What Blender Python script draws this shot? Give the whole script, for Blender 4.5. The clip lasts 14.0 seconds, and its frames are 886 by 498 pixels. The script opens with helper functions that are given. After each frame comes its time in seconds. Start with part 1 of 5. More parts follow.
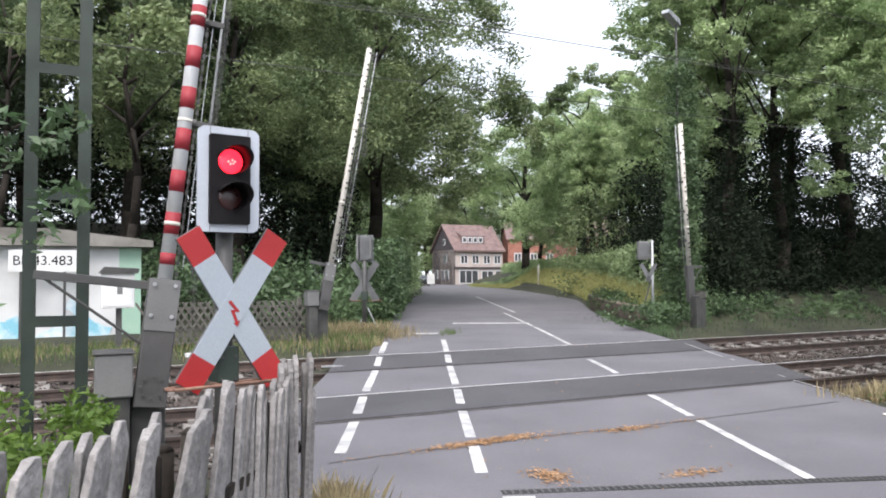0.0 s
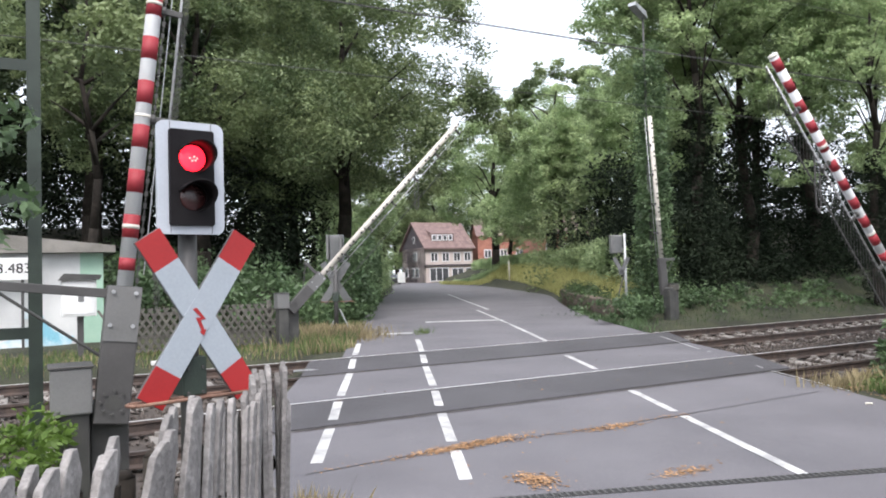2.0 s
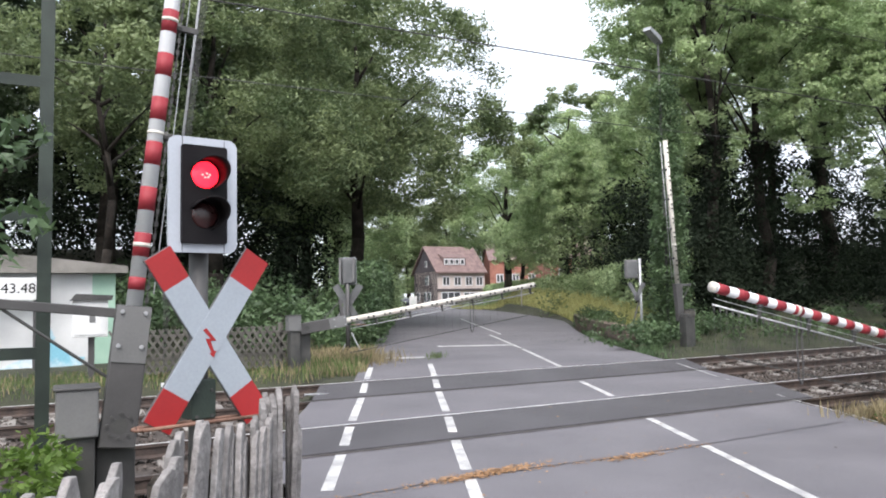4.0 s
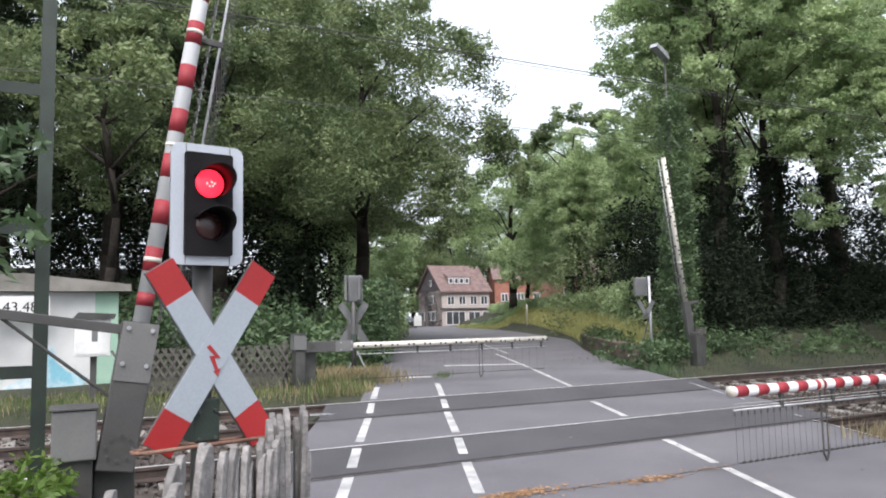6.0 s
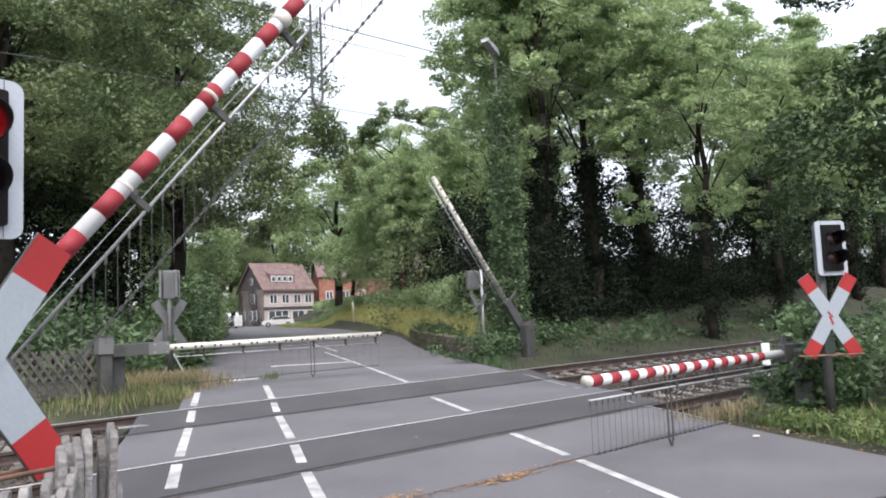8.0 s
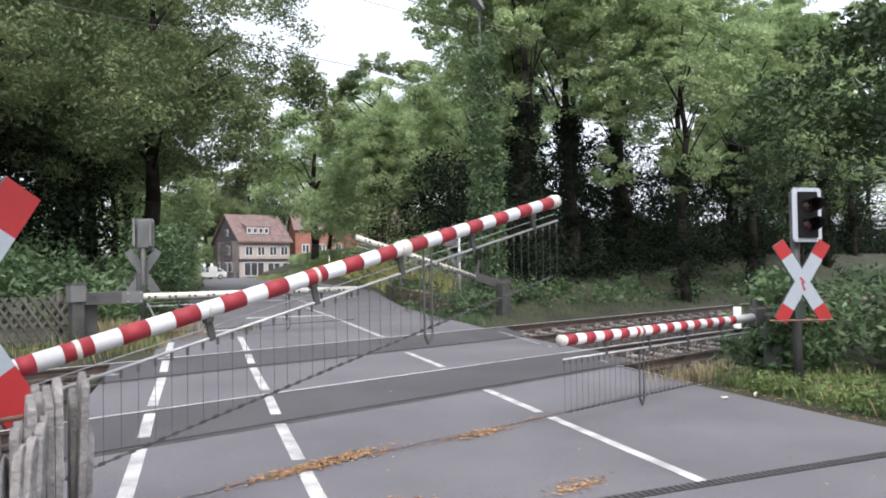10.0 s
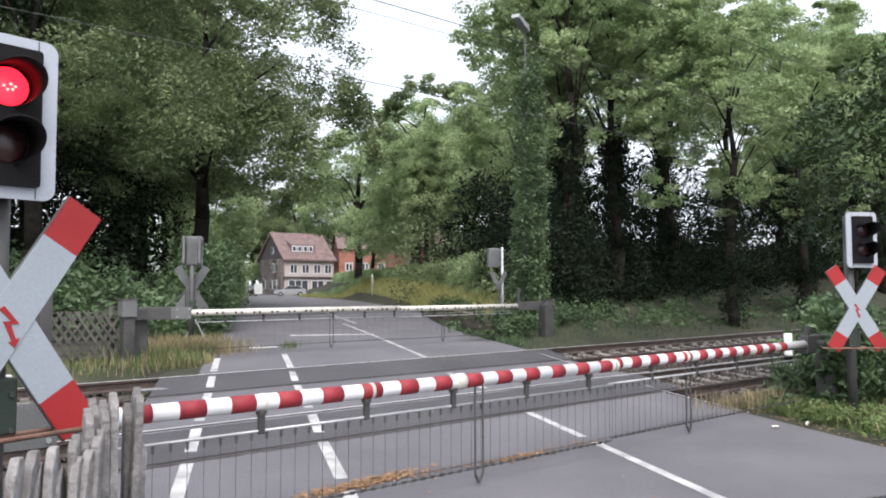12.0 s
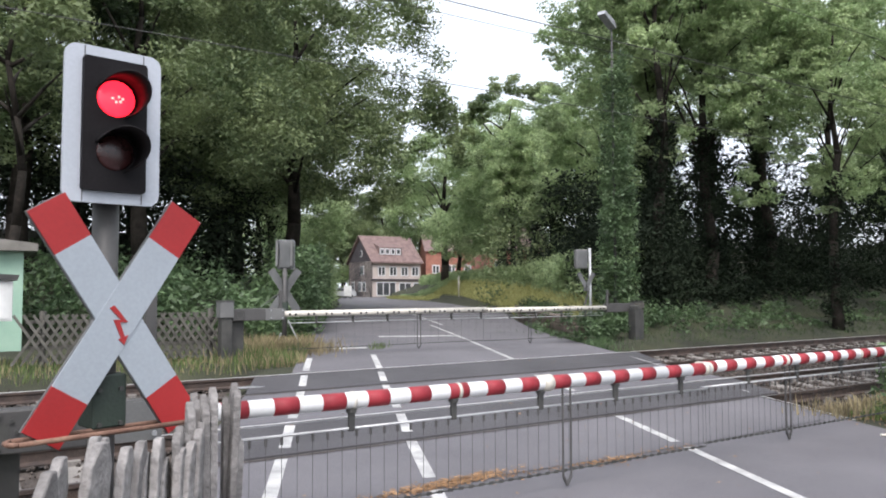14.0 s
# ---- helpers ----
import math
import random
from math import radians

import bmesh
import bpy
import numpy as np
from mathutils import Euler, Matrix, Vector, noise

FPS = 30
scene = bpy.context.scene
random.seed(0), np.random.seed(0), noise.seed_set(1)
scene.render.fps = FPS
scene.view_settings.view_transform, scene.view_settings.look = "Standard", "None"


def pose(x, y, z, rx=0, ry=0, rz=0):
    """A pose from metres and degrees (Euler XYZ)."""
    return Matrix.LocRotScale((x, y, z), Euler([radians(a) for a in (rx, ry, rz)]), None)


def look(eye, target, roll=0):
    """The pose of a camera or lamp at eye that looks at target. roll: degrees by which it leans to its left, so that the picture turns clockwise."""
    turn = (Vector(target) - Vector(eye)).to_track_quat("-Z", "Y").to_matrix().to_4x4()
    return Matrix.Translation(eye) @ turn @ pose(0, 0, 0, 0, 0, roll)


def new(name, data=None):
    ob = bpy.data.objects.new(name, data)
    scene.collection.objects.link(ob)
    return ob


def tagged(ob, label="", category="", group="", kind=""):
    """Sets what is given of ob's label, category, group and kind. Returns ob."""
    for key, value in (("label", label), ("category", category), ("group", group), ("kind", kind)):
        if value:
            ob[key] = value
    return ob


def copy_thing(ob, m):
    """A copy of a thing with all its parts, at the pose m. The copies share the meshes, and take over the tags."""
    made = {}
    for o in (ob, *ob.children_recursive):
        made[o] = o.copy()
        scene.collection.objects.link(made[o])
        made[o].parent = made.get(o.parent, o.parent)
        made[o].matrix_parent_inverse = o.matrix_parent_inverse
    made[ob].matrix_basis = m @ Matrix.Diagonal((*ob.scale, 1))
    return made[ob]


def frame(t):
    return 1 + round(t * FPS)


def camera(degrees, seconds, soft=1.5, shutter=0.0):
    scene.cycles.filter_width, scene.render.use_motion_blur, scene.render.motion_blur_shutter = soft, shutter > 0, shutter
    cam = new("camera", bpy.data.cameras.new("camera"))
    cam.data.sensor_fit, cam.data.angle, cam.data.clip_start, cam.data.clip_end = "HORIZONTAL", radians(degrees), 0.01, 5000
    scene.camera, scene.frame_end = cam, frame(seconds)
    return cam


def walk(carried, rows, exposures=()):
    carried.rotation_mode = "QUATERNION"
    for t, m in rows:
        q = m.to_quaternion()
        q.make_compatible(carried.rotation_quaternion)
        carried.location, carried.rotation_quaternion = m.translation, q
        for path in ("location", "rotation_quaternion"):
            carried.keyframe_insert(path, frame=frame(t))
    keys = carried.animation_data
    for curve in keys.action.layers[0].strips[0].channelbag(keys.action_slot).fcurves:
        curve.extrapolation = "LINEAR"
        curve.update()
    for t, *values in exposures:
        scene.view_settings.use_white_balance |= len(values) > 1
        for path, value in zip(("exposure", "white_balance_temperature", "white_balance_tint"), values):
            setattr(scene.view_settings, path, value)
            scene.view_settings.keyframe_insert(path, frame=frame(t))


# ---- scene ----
cam = camera(61.1, 14.0, soft=1.9)

PATH = [
    (0, (-7.208, -8.992, 1.776), (-6.334, -7.195, 1.853), -0.2),
    (0.5, (-7.2, -8.773, 1.771), (-6.285, -6.997, 1.87), -0.7),
    (1, (-7.196, -8.723, 1.787), (-6.307, -6.932, 1.815), -2.3),
    (1.5, (-7.166, -8.727, 1.8), (-6.283, -6.935, 1.895), -1.9),
    (2, (-7.137, -8.69, 1.789), (-6.19, -6.929, 1.859), -1.6),
    (2.5, (-7.097, -8.697, 1.777), (-6.103, -6.962, 1.833), -1.5),
    (3, (-7.081, -8.697, 1.78), (-6.11, -6.95, 1.846), -0.8),
    (3.5, (-7.103, -8.609, 1.779), (-6.173, -6.842, 1.88), -1.1),
    (6, (-7.054, -8.28, 1.746), (-6.146, -6.508, 1.933), -1.2),
    (6.5, (-7.036, -8.086, 1.744), (-6.067, -6.351, 1.972), 0.6),
    (7, (-6.946, -7.897, 1.725), (-5.964, -6.175, 1.989), -0.7),
    (7.5, (-6.856, -7.672, 1.722), (-5.799, -5.985, 1.911), -1.5),
    (8, (-6.815, -7.451, 1.689), (-5.518, -5.937, 1.856), -2.4),
    (8.5, (-6.795, -7.414, 1.683), (-5.45, -5.94, 1.811), -1.9),
    (9, (-6.772, -7.379, 1.682), (-5.437, -5.893, 1.756), -1.6),
    (11.5, (-6.841, -7.442, 1.705), (-5.49, -5.969, 1.758), 0.0),
    (12, (-6.826, -7.403, 1.701), (-5.569, -5.851, 1.805), -0.1),
    (12.5, (-6.82, -7.396, 1.699), (-5.572, -5.837, 1.818), -0.5),
    (13, (-6.833, -7.392, 1.708), (-5.516, -5.89, 1.813), -0.1),
    (13.5, (-6.825, -7.385, 1.695), (-5.671, -5.755, 1.806), -1.2),
    (14, (-6.833, -7.421, 1.69), (-5.762, -5.735, 1.8), -0.2),
]

walk(cam, [(t, look(e, g, r)) for t, e, g, r in PATH],
     exposures=((0, 0.62), (3.5, 0.6), (6.0, 0.48), (9.0, 0.47), (14, 0.43)))

# ---- world and light: bright overcast afternoon ----
world = bpy.data.worlds.new("overcast")
scene.world = world
world.use_nodes = True
nt = world.node_tree
for n in list(nt.nodes):
    nt.nodes.remove(n)
sky = nt.nodes.new("ShaderNodeTexSky")
sky.sky_type, sky.sun_disc = "NISHITA", False
sky.sun_elevation, sky.sun_rotation = radians(55), radians(212)
sky.air_density, sky.dust_density, sky.ozone_density = 1.0, 6.0, 1.0
bg1, bg2 = nt.nodes.new("ShaderNodeBackground"), nt.nodes.new("ShaderNodeBackground")
bg1.inputs[1].default_value = 0.06
bg2.inputs[0].default_value = (0.87, 0.94, 1.0, 1)
bg2.inputs[1].default_value = 1.0
add, outw = nt.nodes.new("ShaderNodeAddShader"), nt.nodes.new("ShaderNodeOutputWorld")
nt.links.new(sky.outputs[0], bg1.inputs[0])
nt.links.new(bg1.outputs[0], add.inputs[0])
nt.links.new(bg2.outputs[0], add.inputs[1])
nt.links.new(add.outputs[0], outw.inputs[0])
sun = new("sun", bpy.data.lights.new("sun", "SUN"))
sun.data.energy, sun.data.angle, sun.data.color = 2.6, radians(40), (1.0, 0.985, 0.975)
sun.rotation_euler = (radians(35), 0, radians(-32))
scene.view_settings.use_white_balance = True
scene.view_settings.white_balance_temperature = 6450
scene.view_settings.white_balance_tint = 14


# ---- materials ----
def material(name, c1, c2, scale=4.0, rough=0.8, metal=0.0, bump=0.2, fine=60.0, c3=None, spread=0.12, emit=0.0, coat=0.0, objvar=0.0, islevar=0.0, trans=0.0, grain=0.5, gloss=0.5):
    m = bpy.data.materials.new(name)
    m.use_nodes = True
    nt = m.node_tree
    b = nt.nodes["Principled BSDF"]
    L = nt.links.new
    co = nt.nodes.new("ShaderNodeTexCoord")
    n1, n2 = nt.nodes.new("ShaderNodeTexNoise"), nt.nodes.new("ShaderNodeTexNoise")
    n1.inputs["Scale"].default_value, n1.inputs["Detail"].default_value = scale, 5
    n2.inputs["Scale"].default_value, n2.inputs["Detail"].default_value = fine, 4
    src = co.outputs["Object"]
    geo = nt.nodes.new("ShaderNodeNewGeometry")
    L(geo.outputs["Position"] if objvar == 0 and islevar == 0 else src, n1.inputs["Vector"])
    L(src, n2.inputs["Vector"])
    r = nt.nodes.new("ShaderNodeValToRGB")
    r.color_ramp.elements[0].position, r.color_ramp.elements[1].position = 0.5 - spread * 1.4, 0.5 + spread * 1.4
    r.color_ramp.elements[0].color, r.color_ramp.elements[1].color = (*c1, 1), (*c2, 1)
    if c3:
        e = r.color_ramp.elements.new(min(0.98, 0.5 + spread * 2.2))
        e.color = (*c3, 1)
    L(n1.outputs[0], r.inputs[0])
    mix = nt.nodes.new("ShaderNodeMixRGB")
    mix.blend_type = "OVERLAY"
    mix.inputs[0].default_value = grain
    L(r.outputs[0], mix.inputs[1])
    L(n2.outputs[0], mix.inputs[2])
    col = mix.outputs[0]
    if objvar or islevar:
        hs = nt.nodes.new("ShaderNodeHueSaturation")
        mr = nt.nodes.new("ShaderNodeMapRange")
        v = objvar or islevar
        mr.inputs[3].default_value, mr.inputs[4].default_value = 1 - v, 1 + v
        if objvar:
            oi = nt.nodes.new("ShaderNodeObjectInfo")
            L(oi.outputs["Random"], mr.inputs[0])
        else:
            L(geo.outputs["Random Per Island"], mr.inputs[0])
        L(mr.outputs[0], hs.inputs["Value"])
        L(col, hs.inputs["Color"])
        col = hs.outputs[0]
    L(col, b.inputs["Base Color"])
    b.inputs["Roughness"].default_value, b.inputs["Metallic"].default_value = rough, metal
    b.inputs["Coat Weight"].default_value = coat
    b.inputs["Specular IOR Level"].default_value = gloss
    if trans:
        tr, ms = nt.nodes.new("ShaderNodeBsdfTranslucent"), nt.nodes.new("ShaderNodeMixShader")
        L(col, tr.inputs[0])
        ms.inputs[0].default_value = trans
        L(b.outputs[0], ms.inputs[1])
        L(tr.outputs[0], ms.inputs[2])
        L(ms.outputs[0], nt.nodes["Material Output"].inputs[0])
    if emit:
        b.inputs["Emission Color"].default_value, b.inputs["Emission Strength"].default_value = (*c2, 1), emit
    if bump:
        bp = nt.nodes.new("ShaderNodeBump")
        bp.inputs["Strength"].default_value, bp.inputs["Distance"].default_value = bump, 0.02
        L(n2.outputs[0], bp.inputs["Height"])
        L(bp.outputs[0], b.inputs["Normal"])
    return m


ASPHALT = material("worn_asphalt", (0.092, 0.089, 0.098), (0.138, 0.133, 0.144), 0.55, 0.78, bump=0.35, fine=90, spread=0.16)
ASPHALT_DARK = material("dark_asphalt", (0.044, 0.042, 0.046), (0.07, 0.067, 0.073), 0.8, 0.7, bump=0.35, fine=90, spread=0.16)
ROADPAINT = material("road_paint", (0.28, 0.28, 0.28), (0.5, 0.5, 0.49), 3.0, 0.7, bump=0.3, fine=70, spread=0.1)
GROUND = material("earth_and_grass", (0.016, 0.018, 0.01), (0.038, 0.042, 0.019), 1.2, 0.95, bump=0.8, fine=25, c3=(0.075, 0.062, 0.035))
BALLAST = material("ballast", (0.036, 0.029, 0.025), (0.078, 0.064, 0.054), 2.5, 0.95, bump=1.0, fine=35)
STONE = material("ballast_stone", (0.042, 0.034, 0.029), (0.1, 0.083, 0.072), 8, 0.95, islevar=0.45)
RAIL = material("rusty_rail", (0.035, 0.026, 0.023), (0.075, 0.052, 0.041), 5, 0.75, bump=0.4)
RAILDULL = material("dull_rail_head", (0.07, 0.06, 0.058), (0.13, 0.12, 0.115), 5, 0.6, metal=0.4, bump=0.1)
RAILTOP = material("polished_rail_head", (0.7, 0.7, 0.7), (0.85, 0.85, 0.86), 5, 0.5, metal=0.7, bump=0.05)
SLEEPER = material("concrete_sleeper", (0.14, 0.128, 0.117), (0.25, 0.235, 0.215), 3, 0.9, objvar=0.2)
RUBBER = material("dark_groove", (0.015, 0.015, 0.015), (0.03, 0.03, 0.03), 5, 0.8)
WHITE = material("white_paint", (0.52, 0.53, 0.54), (0.64, 0.65, 0.66), 3, 0.6, bump=0.05, spread=0.2, grain=0.12)
OFFWHITE = material("weathered_white_paint", (0.44, 0.415, 0.36), (0.6, 0.575, 0.52), 4, 0.6, bump=0.1, grain=0.15)
REFLWHITE = material("reflective_white_sheet", (0.265, 0.3, 0.335), (0.31, 0.345, 0.38), 1.2, 0.4, bump=0.03, spread=0.3, grain=0.12)
RED = material("red_paint", (0.205, 0.014, 0.022), (0.285, 0.022, 0.032), 4, 0.65, bump=0.05, grain=0.12)
SIGNRED = material("red_sign_sheet", (0.255, 0.011, 0.012), (0.33, 0.016, 0.017), 1.5, 0.55, bump=0.03, grain=0.12)
SIGNBACK = material("grey_sign_back", (0.07, 0.074, 0.075), (0.12, 0.125, 0.126), 3, 0.6, grain=0.15)
STEEL = material("grey_painted_steel", (0.042, 0.041, 0.041), (0.078, 0.076, 0.074), 3, 0.55, bump=0.1, spread=0.2, grain=0.15)
STEELLIGHT = material("light_grey_painted_steel", (0.11, 0.112, 0.11), (0.165, 0.166, 0.164), 2, 0.5, bump=0.08, spread=0.25, grain=0.15)
STEELDARK = material("dark_steel", (0.03, 0.03, 0.03), (0.06, 0.06, 0.055), 4, 0.6, bump=0.1, grain=0.15)
GALV = material("galvanised_steel", (0.32, 0.33, 0.34), (0.46, 0.47, 0.48), 6, 0.45, metal=0.5, bump=0.05, grain=0.15)
MASTGREEN = material("green_mast_paint", (0.011, 0.02, 0.015), (0.026, 0.04, 0.03), 3, 0.6, bump=0.15, grain=0.15)
RUST = material("rusty_tube", (0.11, 0.055, 0.038), (0.2, 0.115, 0.08), 8, 0.8)
BOARD = material("bluish_white_board", (0.34, 0.37, 0.41), (0.42, 0.45, 0.5), 2, 0.4, bump=0.03, spread=0.25, grain=0.1)
BLACK = material("black_plastic", (0.005, 0.004, 0.005), (0.01, 0.009, 0.01), 5, 0.6, bump=0.03, gloss=0.15)
LENSRED = material("lit_red_lens", (0.9, 0.01, 0.02), (1.0, 0.015, 0.03), 30, 0.3, emit=2.6, bump=0)
LENSCORE = material("lamp_core", (1.0, 0.1, 0.1), (1.0, 0.16, 0.14), 30, 0.3, emit=4.0, bump=0)
LENSOFF = material("unlit_lens", (0.02, 0.008, 0.008), (0.04, 0.012, 0.012), 5, 0.25, bump=0)
PICKET = material("silvered_wood", (0.1, 0.095, 0.092), (0.26, 0.248, 0.239), 9, 0.9, bump=0.6, fine=40, objvar=0.28, spread=0.2)
OLDWOOD = material("grey_green_wood", (0.055, 0.053, 0.046), (0.125, 0.12, 0.105), 5, 0.95, objvar=0.2)
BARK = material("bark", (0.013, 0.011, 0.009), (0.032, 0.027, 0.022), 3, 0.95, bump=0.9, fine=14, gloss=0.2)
LEAF = material("leaves", (0.064, 0.099, 0.038), (0.23, 0.287, 0.134), 0.45, 0.6, bump=0, spread=0.09, islevar=0.22, trans=0.35)
LEAFDEEP = material("deep_green_leaves", (0.02, 0.039, 0.016), (0.078, 0.114, 0.052), 0.45, 0.6, bump=0, spread=0.09, islevar=0.25, trans=0.35)
LEAFLIGHT = material("light_leaves", (0.18, 0.262, 0.112), (0.43, 0.53, 0.285), 0.45, 0.6, bump=0, spread=0.09, islevar=0.2, trans=0.42)
# leaf green in deep shade: the wood's shade is part of this colour
UNDERLEAF = material("shaded_leaves", (0.012, 0.018, 0.012), (0.028, 0.039, 0.024), 0.6, 0.95, bump=0, islevar=0.4, trans=0.15, gloss=0.1)
BRAMBLE = material("bramble_leaves", (0.045, 0.083, 0.036), (0.13, 0.2, 0.092), 0.9, 0.55, bump=0, islevar=0.35, trans=0.3)
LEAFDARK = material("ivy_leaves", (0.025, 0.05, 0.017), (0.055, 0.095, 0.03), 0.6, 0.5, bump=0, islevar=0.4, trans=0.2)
FRESHLEAF = material("fresh_leaves", (0.066, 0.125, 0.02), (0.15, 0.235, 0.042), 0.8, 0.6, bump=0, islevar=0.3, trans=0.4)
GRASS = material("green_grass", (0.065, 0.105, 0.032), (0.14, 0.195, 0.062), 1.0, 0.8, bump=0, islevar=0.35, trans=0.3)
DRYGRASS = material("dry_grass", (0.2, 0.165, 0.095), (0.34, 0.285, 0.165), 1.0, 0.85, bump=0, islevar=0.35, trans=0.25)
MEADOW = material("meadow_grass", (0.3, 0.31, 0.11), (0.47, 0.46, 0.2), 1.0, 0.85, bump=0, islevar=0.3, trans=0.3)
LITTER = material("fallen_leaves", (0.19, 0.1, 0.045), (0.38, 0.23, 0.12), 6, 0.9, bump=0, islevar=0.4)
RENDERWALL = material("beige_render", (0.42, 0.36, 0.33), (0.52, 0.455, 0.42), 0.6, 0.9)
SLATE = material("slate_cladding", (0.042, 0.036, 0.041), (0.075, 0.064, 0.071), 2, 0.8)
ROOFTILE = material("brown_red_tiles", (0.115, 0.077, 0.072), (0.185, 0.127, 0.118), 1.5, 0.85, bump=0.6, fine=12)
BRICKRED = material("red_brick_wall", (0.24, 0.1, 0.075), (0.35, 0.16, 0.115), 1.5, 0.9)
GLASS = material("window_glass", (0.04, 0.045, 0.05), (0.08, 0.085, 0.09), 0.5, 0.08, bump=0)
HUTWHITE = material("white_hut_wall", (0.46, 0.47, 0.47), (0.6, 0.61, 0.6), 1.2, 0.85, grain=0.2)
HUTGREEN = material("pale_green_paint", (0.25, 0.4, 0.31), (0.33, 0.48, 0.38), 1.5, 0.85, grain=0.15)
HUTROOF = material("felt_roof", (0.13, 0.125, 0.11), (0.22, 0.21, 0.19), 2, 0.9)
GRAFFITI = material("blue_graffiti", (0.2, 0.45, 0.55), (0.62, 0.68, 0.7), 2.2, 0.8, spread=0.08)
WALLSTONE = material("rough_stone", (0.06, 0.045, 0.035), (0.15, 0.115, 0.09), 2, 0.95, bump=0.8, fine=18)
CABINET = material("white_cabinet", (0.55, 0.56, 0.55), (0.68, 0.69, 0.68), 3, 0.6, grain=0.15)
CARPAINT = material("silver_car_paint", (0.45, 0.46, 0.48), (0.5, 0.51, 0.53), 2, 0.3, metal=0.4, coat=0.6, bump=0)
CARDARK = material("dark_car_paint", (0.02, 0.022, 0.026), (0.03, 0.032, 0.036), 2, 0.25, coat=0.6, bump=0)
CARWHITE = material("white_car_paint", (0.6, 0.6, 0.6), (0.68, 0.68, 0.68), 2, 0.3, coat=0.6, bump=0)
TYRE = material("tyre_rubber", (0.015, 0.015, 0.015), (0.025, 0.025, 0.025), 5, 0.85)


# ---- mesh helpers ----
def part(name, bm, mat, parent=None, label="", smooth=False):
    """One mesh object from a bmesh, under a thing or a part."""
    me = bpy.data.meshes.new(name)
    bm.to_mesh(me)
    bm.free()
    if smooth:
        for p in me.polygons:
            p.use_smooth = True
    me.materials.append(mat)
    ob = new(name, me)
    ob.parent = parent
    if label:
        tagged(ob, label)
    return ob


def raw(name, verts, faces, mat, parent=None, smooth=False):
    me = bpy.data.meshes.new(name)
    me.from_pydata(verts, [], faces)
    me.materials.append(mat)
    if smooth:
        for p in me.polygons:
            p.use_smooth = True
    ob = new(name, me)
    ob.parent = parent
    return ob


def thing(name, m, label, category, group="", kind=""):
    ob = new(name)
    ob.matrix_basis = m
    ob.empty_display_size = 0.2
    return tagged(ob, label, category, group, kind)


def box(bm, x0, x1, y0, y1, z0, z1, m=None, bevel=0.0):
    r = bmesh.ops.create_cube(bm, size=1)
    t = Matrix.Translation(((x0 + x1) / 2, (y0 + y1) / 2, (z0 + z1) / 2)) @ Matrix.Diagonal((x1 - x0, y1 - y0, z1 - z0, 1))
    bmesh.ops.transform(bm, matrix=(m @ t) if m else t, verts=r["verts"])
    if bevel:
        es = list({e for v in r["verts"] for e in v.link_edges})
        bmesh.ops.bevel(bm, geom=es, offset=bevel, segments=2, affect="EDGES", profile=0.5)
    return bm


def tube(bm, p, q, r0, r1=None, seg=12):
    p, q = Vector(p), Vector(q)
    d = q - p
    c = bmesh.ops.create_cone(bm, cap_ends=True, segments=seg, radius1=r0, radius2=r0 if r1 is None else r1, depth=d.length)
    bmesh.ops.transform(bm, matrix=Matrix.Translation((p + q) / 2) @ d.to_track_quat("Z", "Y").to_matrix().to_4x4(), verts=c["verts"])
    return bm


def prism(bm, pts, y0, y1, m=None):
    """A flat outline in x and z, given thickness from y0 to y1."""
    a = [bm.verts.new((x, y0, z)) for x, z in pts]
    b = [bm.verts.new((x, y1, z)) for x, z in pts]
    bm.faces.new(a)
    bm.faces.new(b[::-1])
    for i in range(len(pts)):
        j = (i + 1) % len(pts)
        bm.faces.new((a[j], a[i], b[i], b[j]))
    bmesh.ops.recalc_face_normals(bm, faces=bm.faces)
    if m:
        bmesh.ops.transform(bm, matrix=m, verts=a + b)
    return bm


def B():
    return bmesh.new()


# ---- the plan ----
# x runs along the tracks, y across them; the road crosses aslant: s metres along it, w metres to its right
def road(w, s):
    return 0.912 * w + 0.41 * s, -0.41 * w + 0.912 * s


def along(x, y):
    return 0.912 * x - 0.41 * y, 0.41 * x + 0.912 * y


def ahead(d, side):
    """A place d metres down the view from the standpoint, side metres to the right."""
    return -7.21 + 0.437 * d + 0.899 * side, -8.99 + 0.899 * d - 0.437 * side


PROFILE = ((-200, -0.3), (-10, -0.05), (0, 0.0), (1.435, 0.08), (4.0, 0.09), (5.435, 0.206), (8, 0.25), (22, 0.32), (50, 0.5), (110, 0.72), (600, 0.72))


def lerp(x, table):
    for (a, za), (b, zb) in zip(table, table[1:]):
        if x <= b:
            k = max(0.0, (x - a) / (b - a))
            return za + k * (zb - za)
    return table[-1][1]


def level(x, y):
    return lerp(y, PROFILE)


def step(a, b, x):
    k = min(1.0, max(0.0, (x - a) / (b - a)))
    return k * k * (3 - 2 * k)


WL, WR = -3.95, 3.45   # edges of the asphalt


def edge_right(s):
    return WR + 3.2 * step(9, 40, s) * (1 - step(60, 130, s) * 0.4)


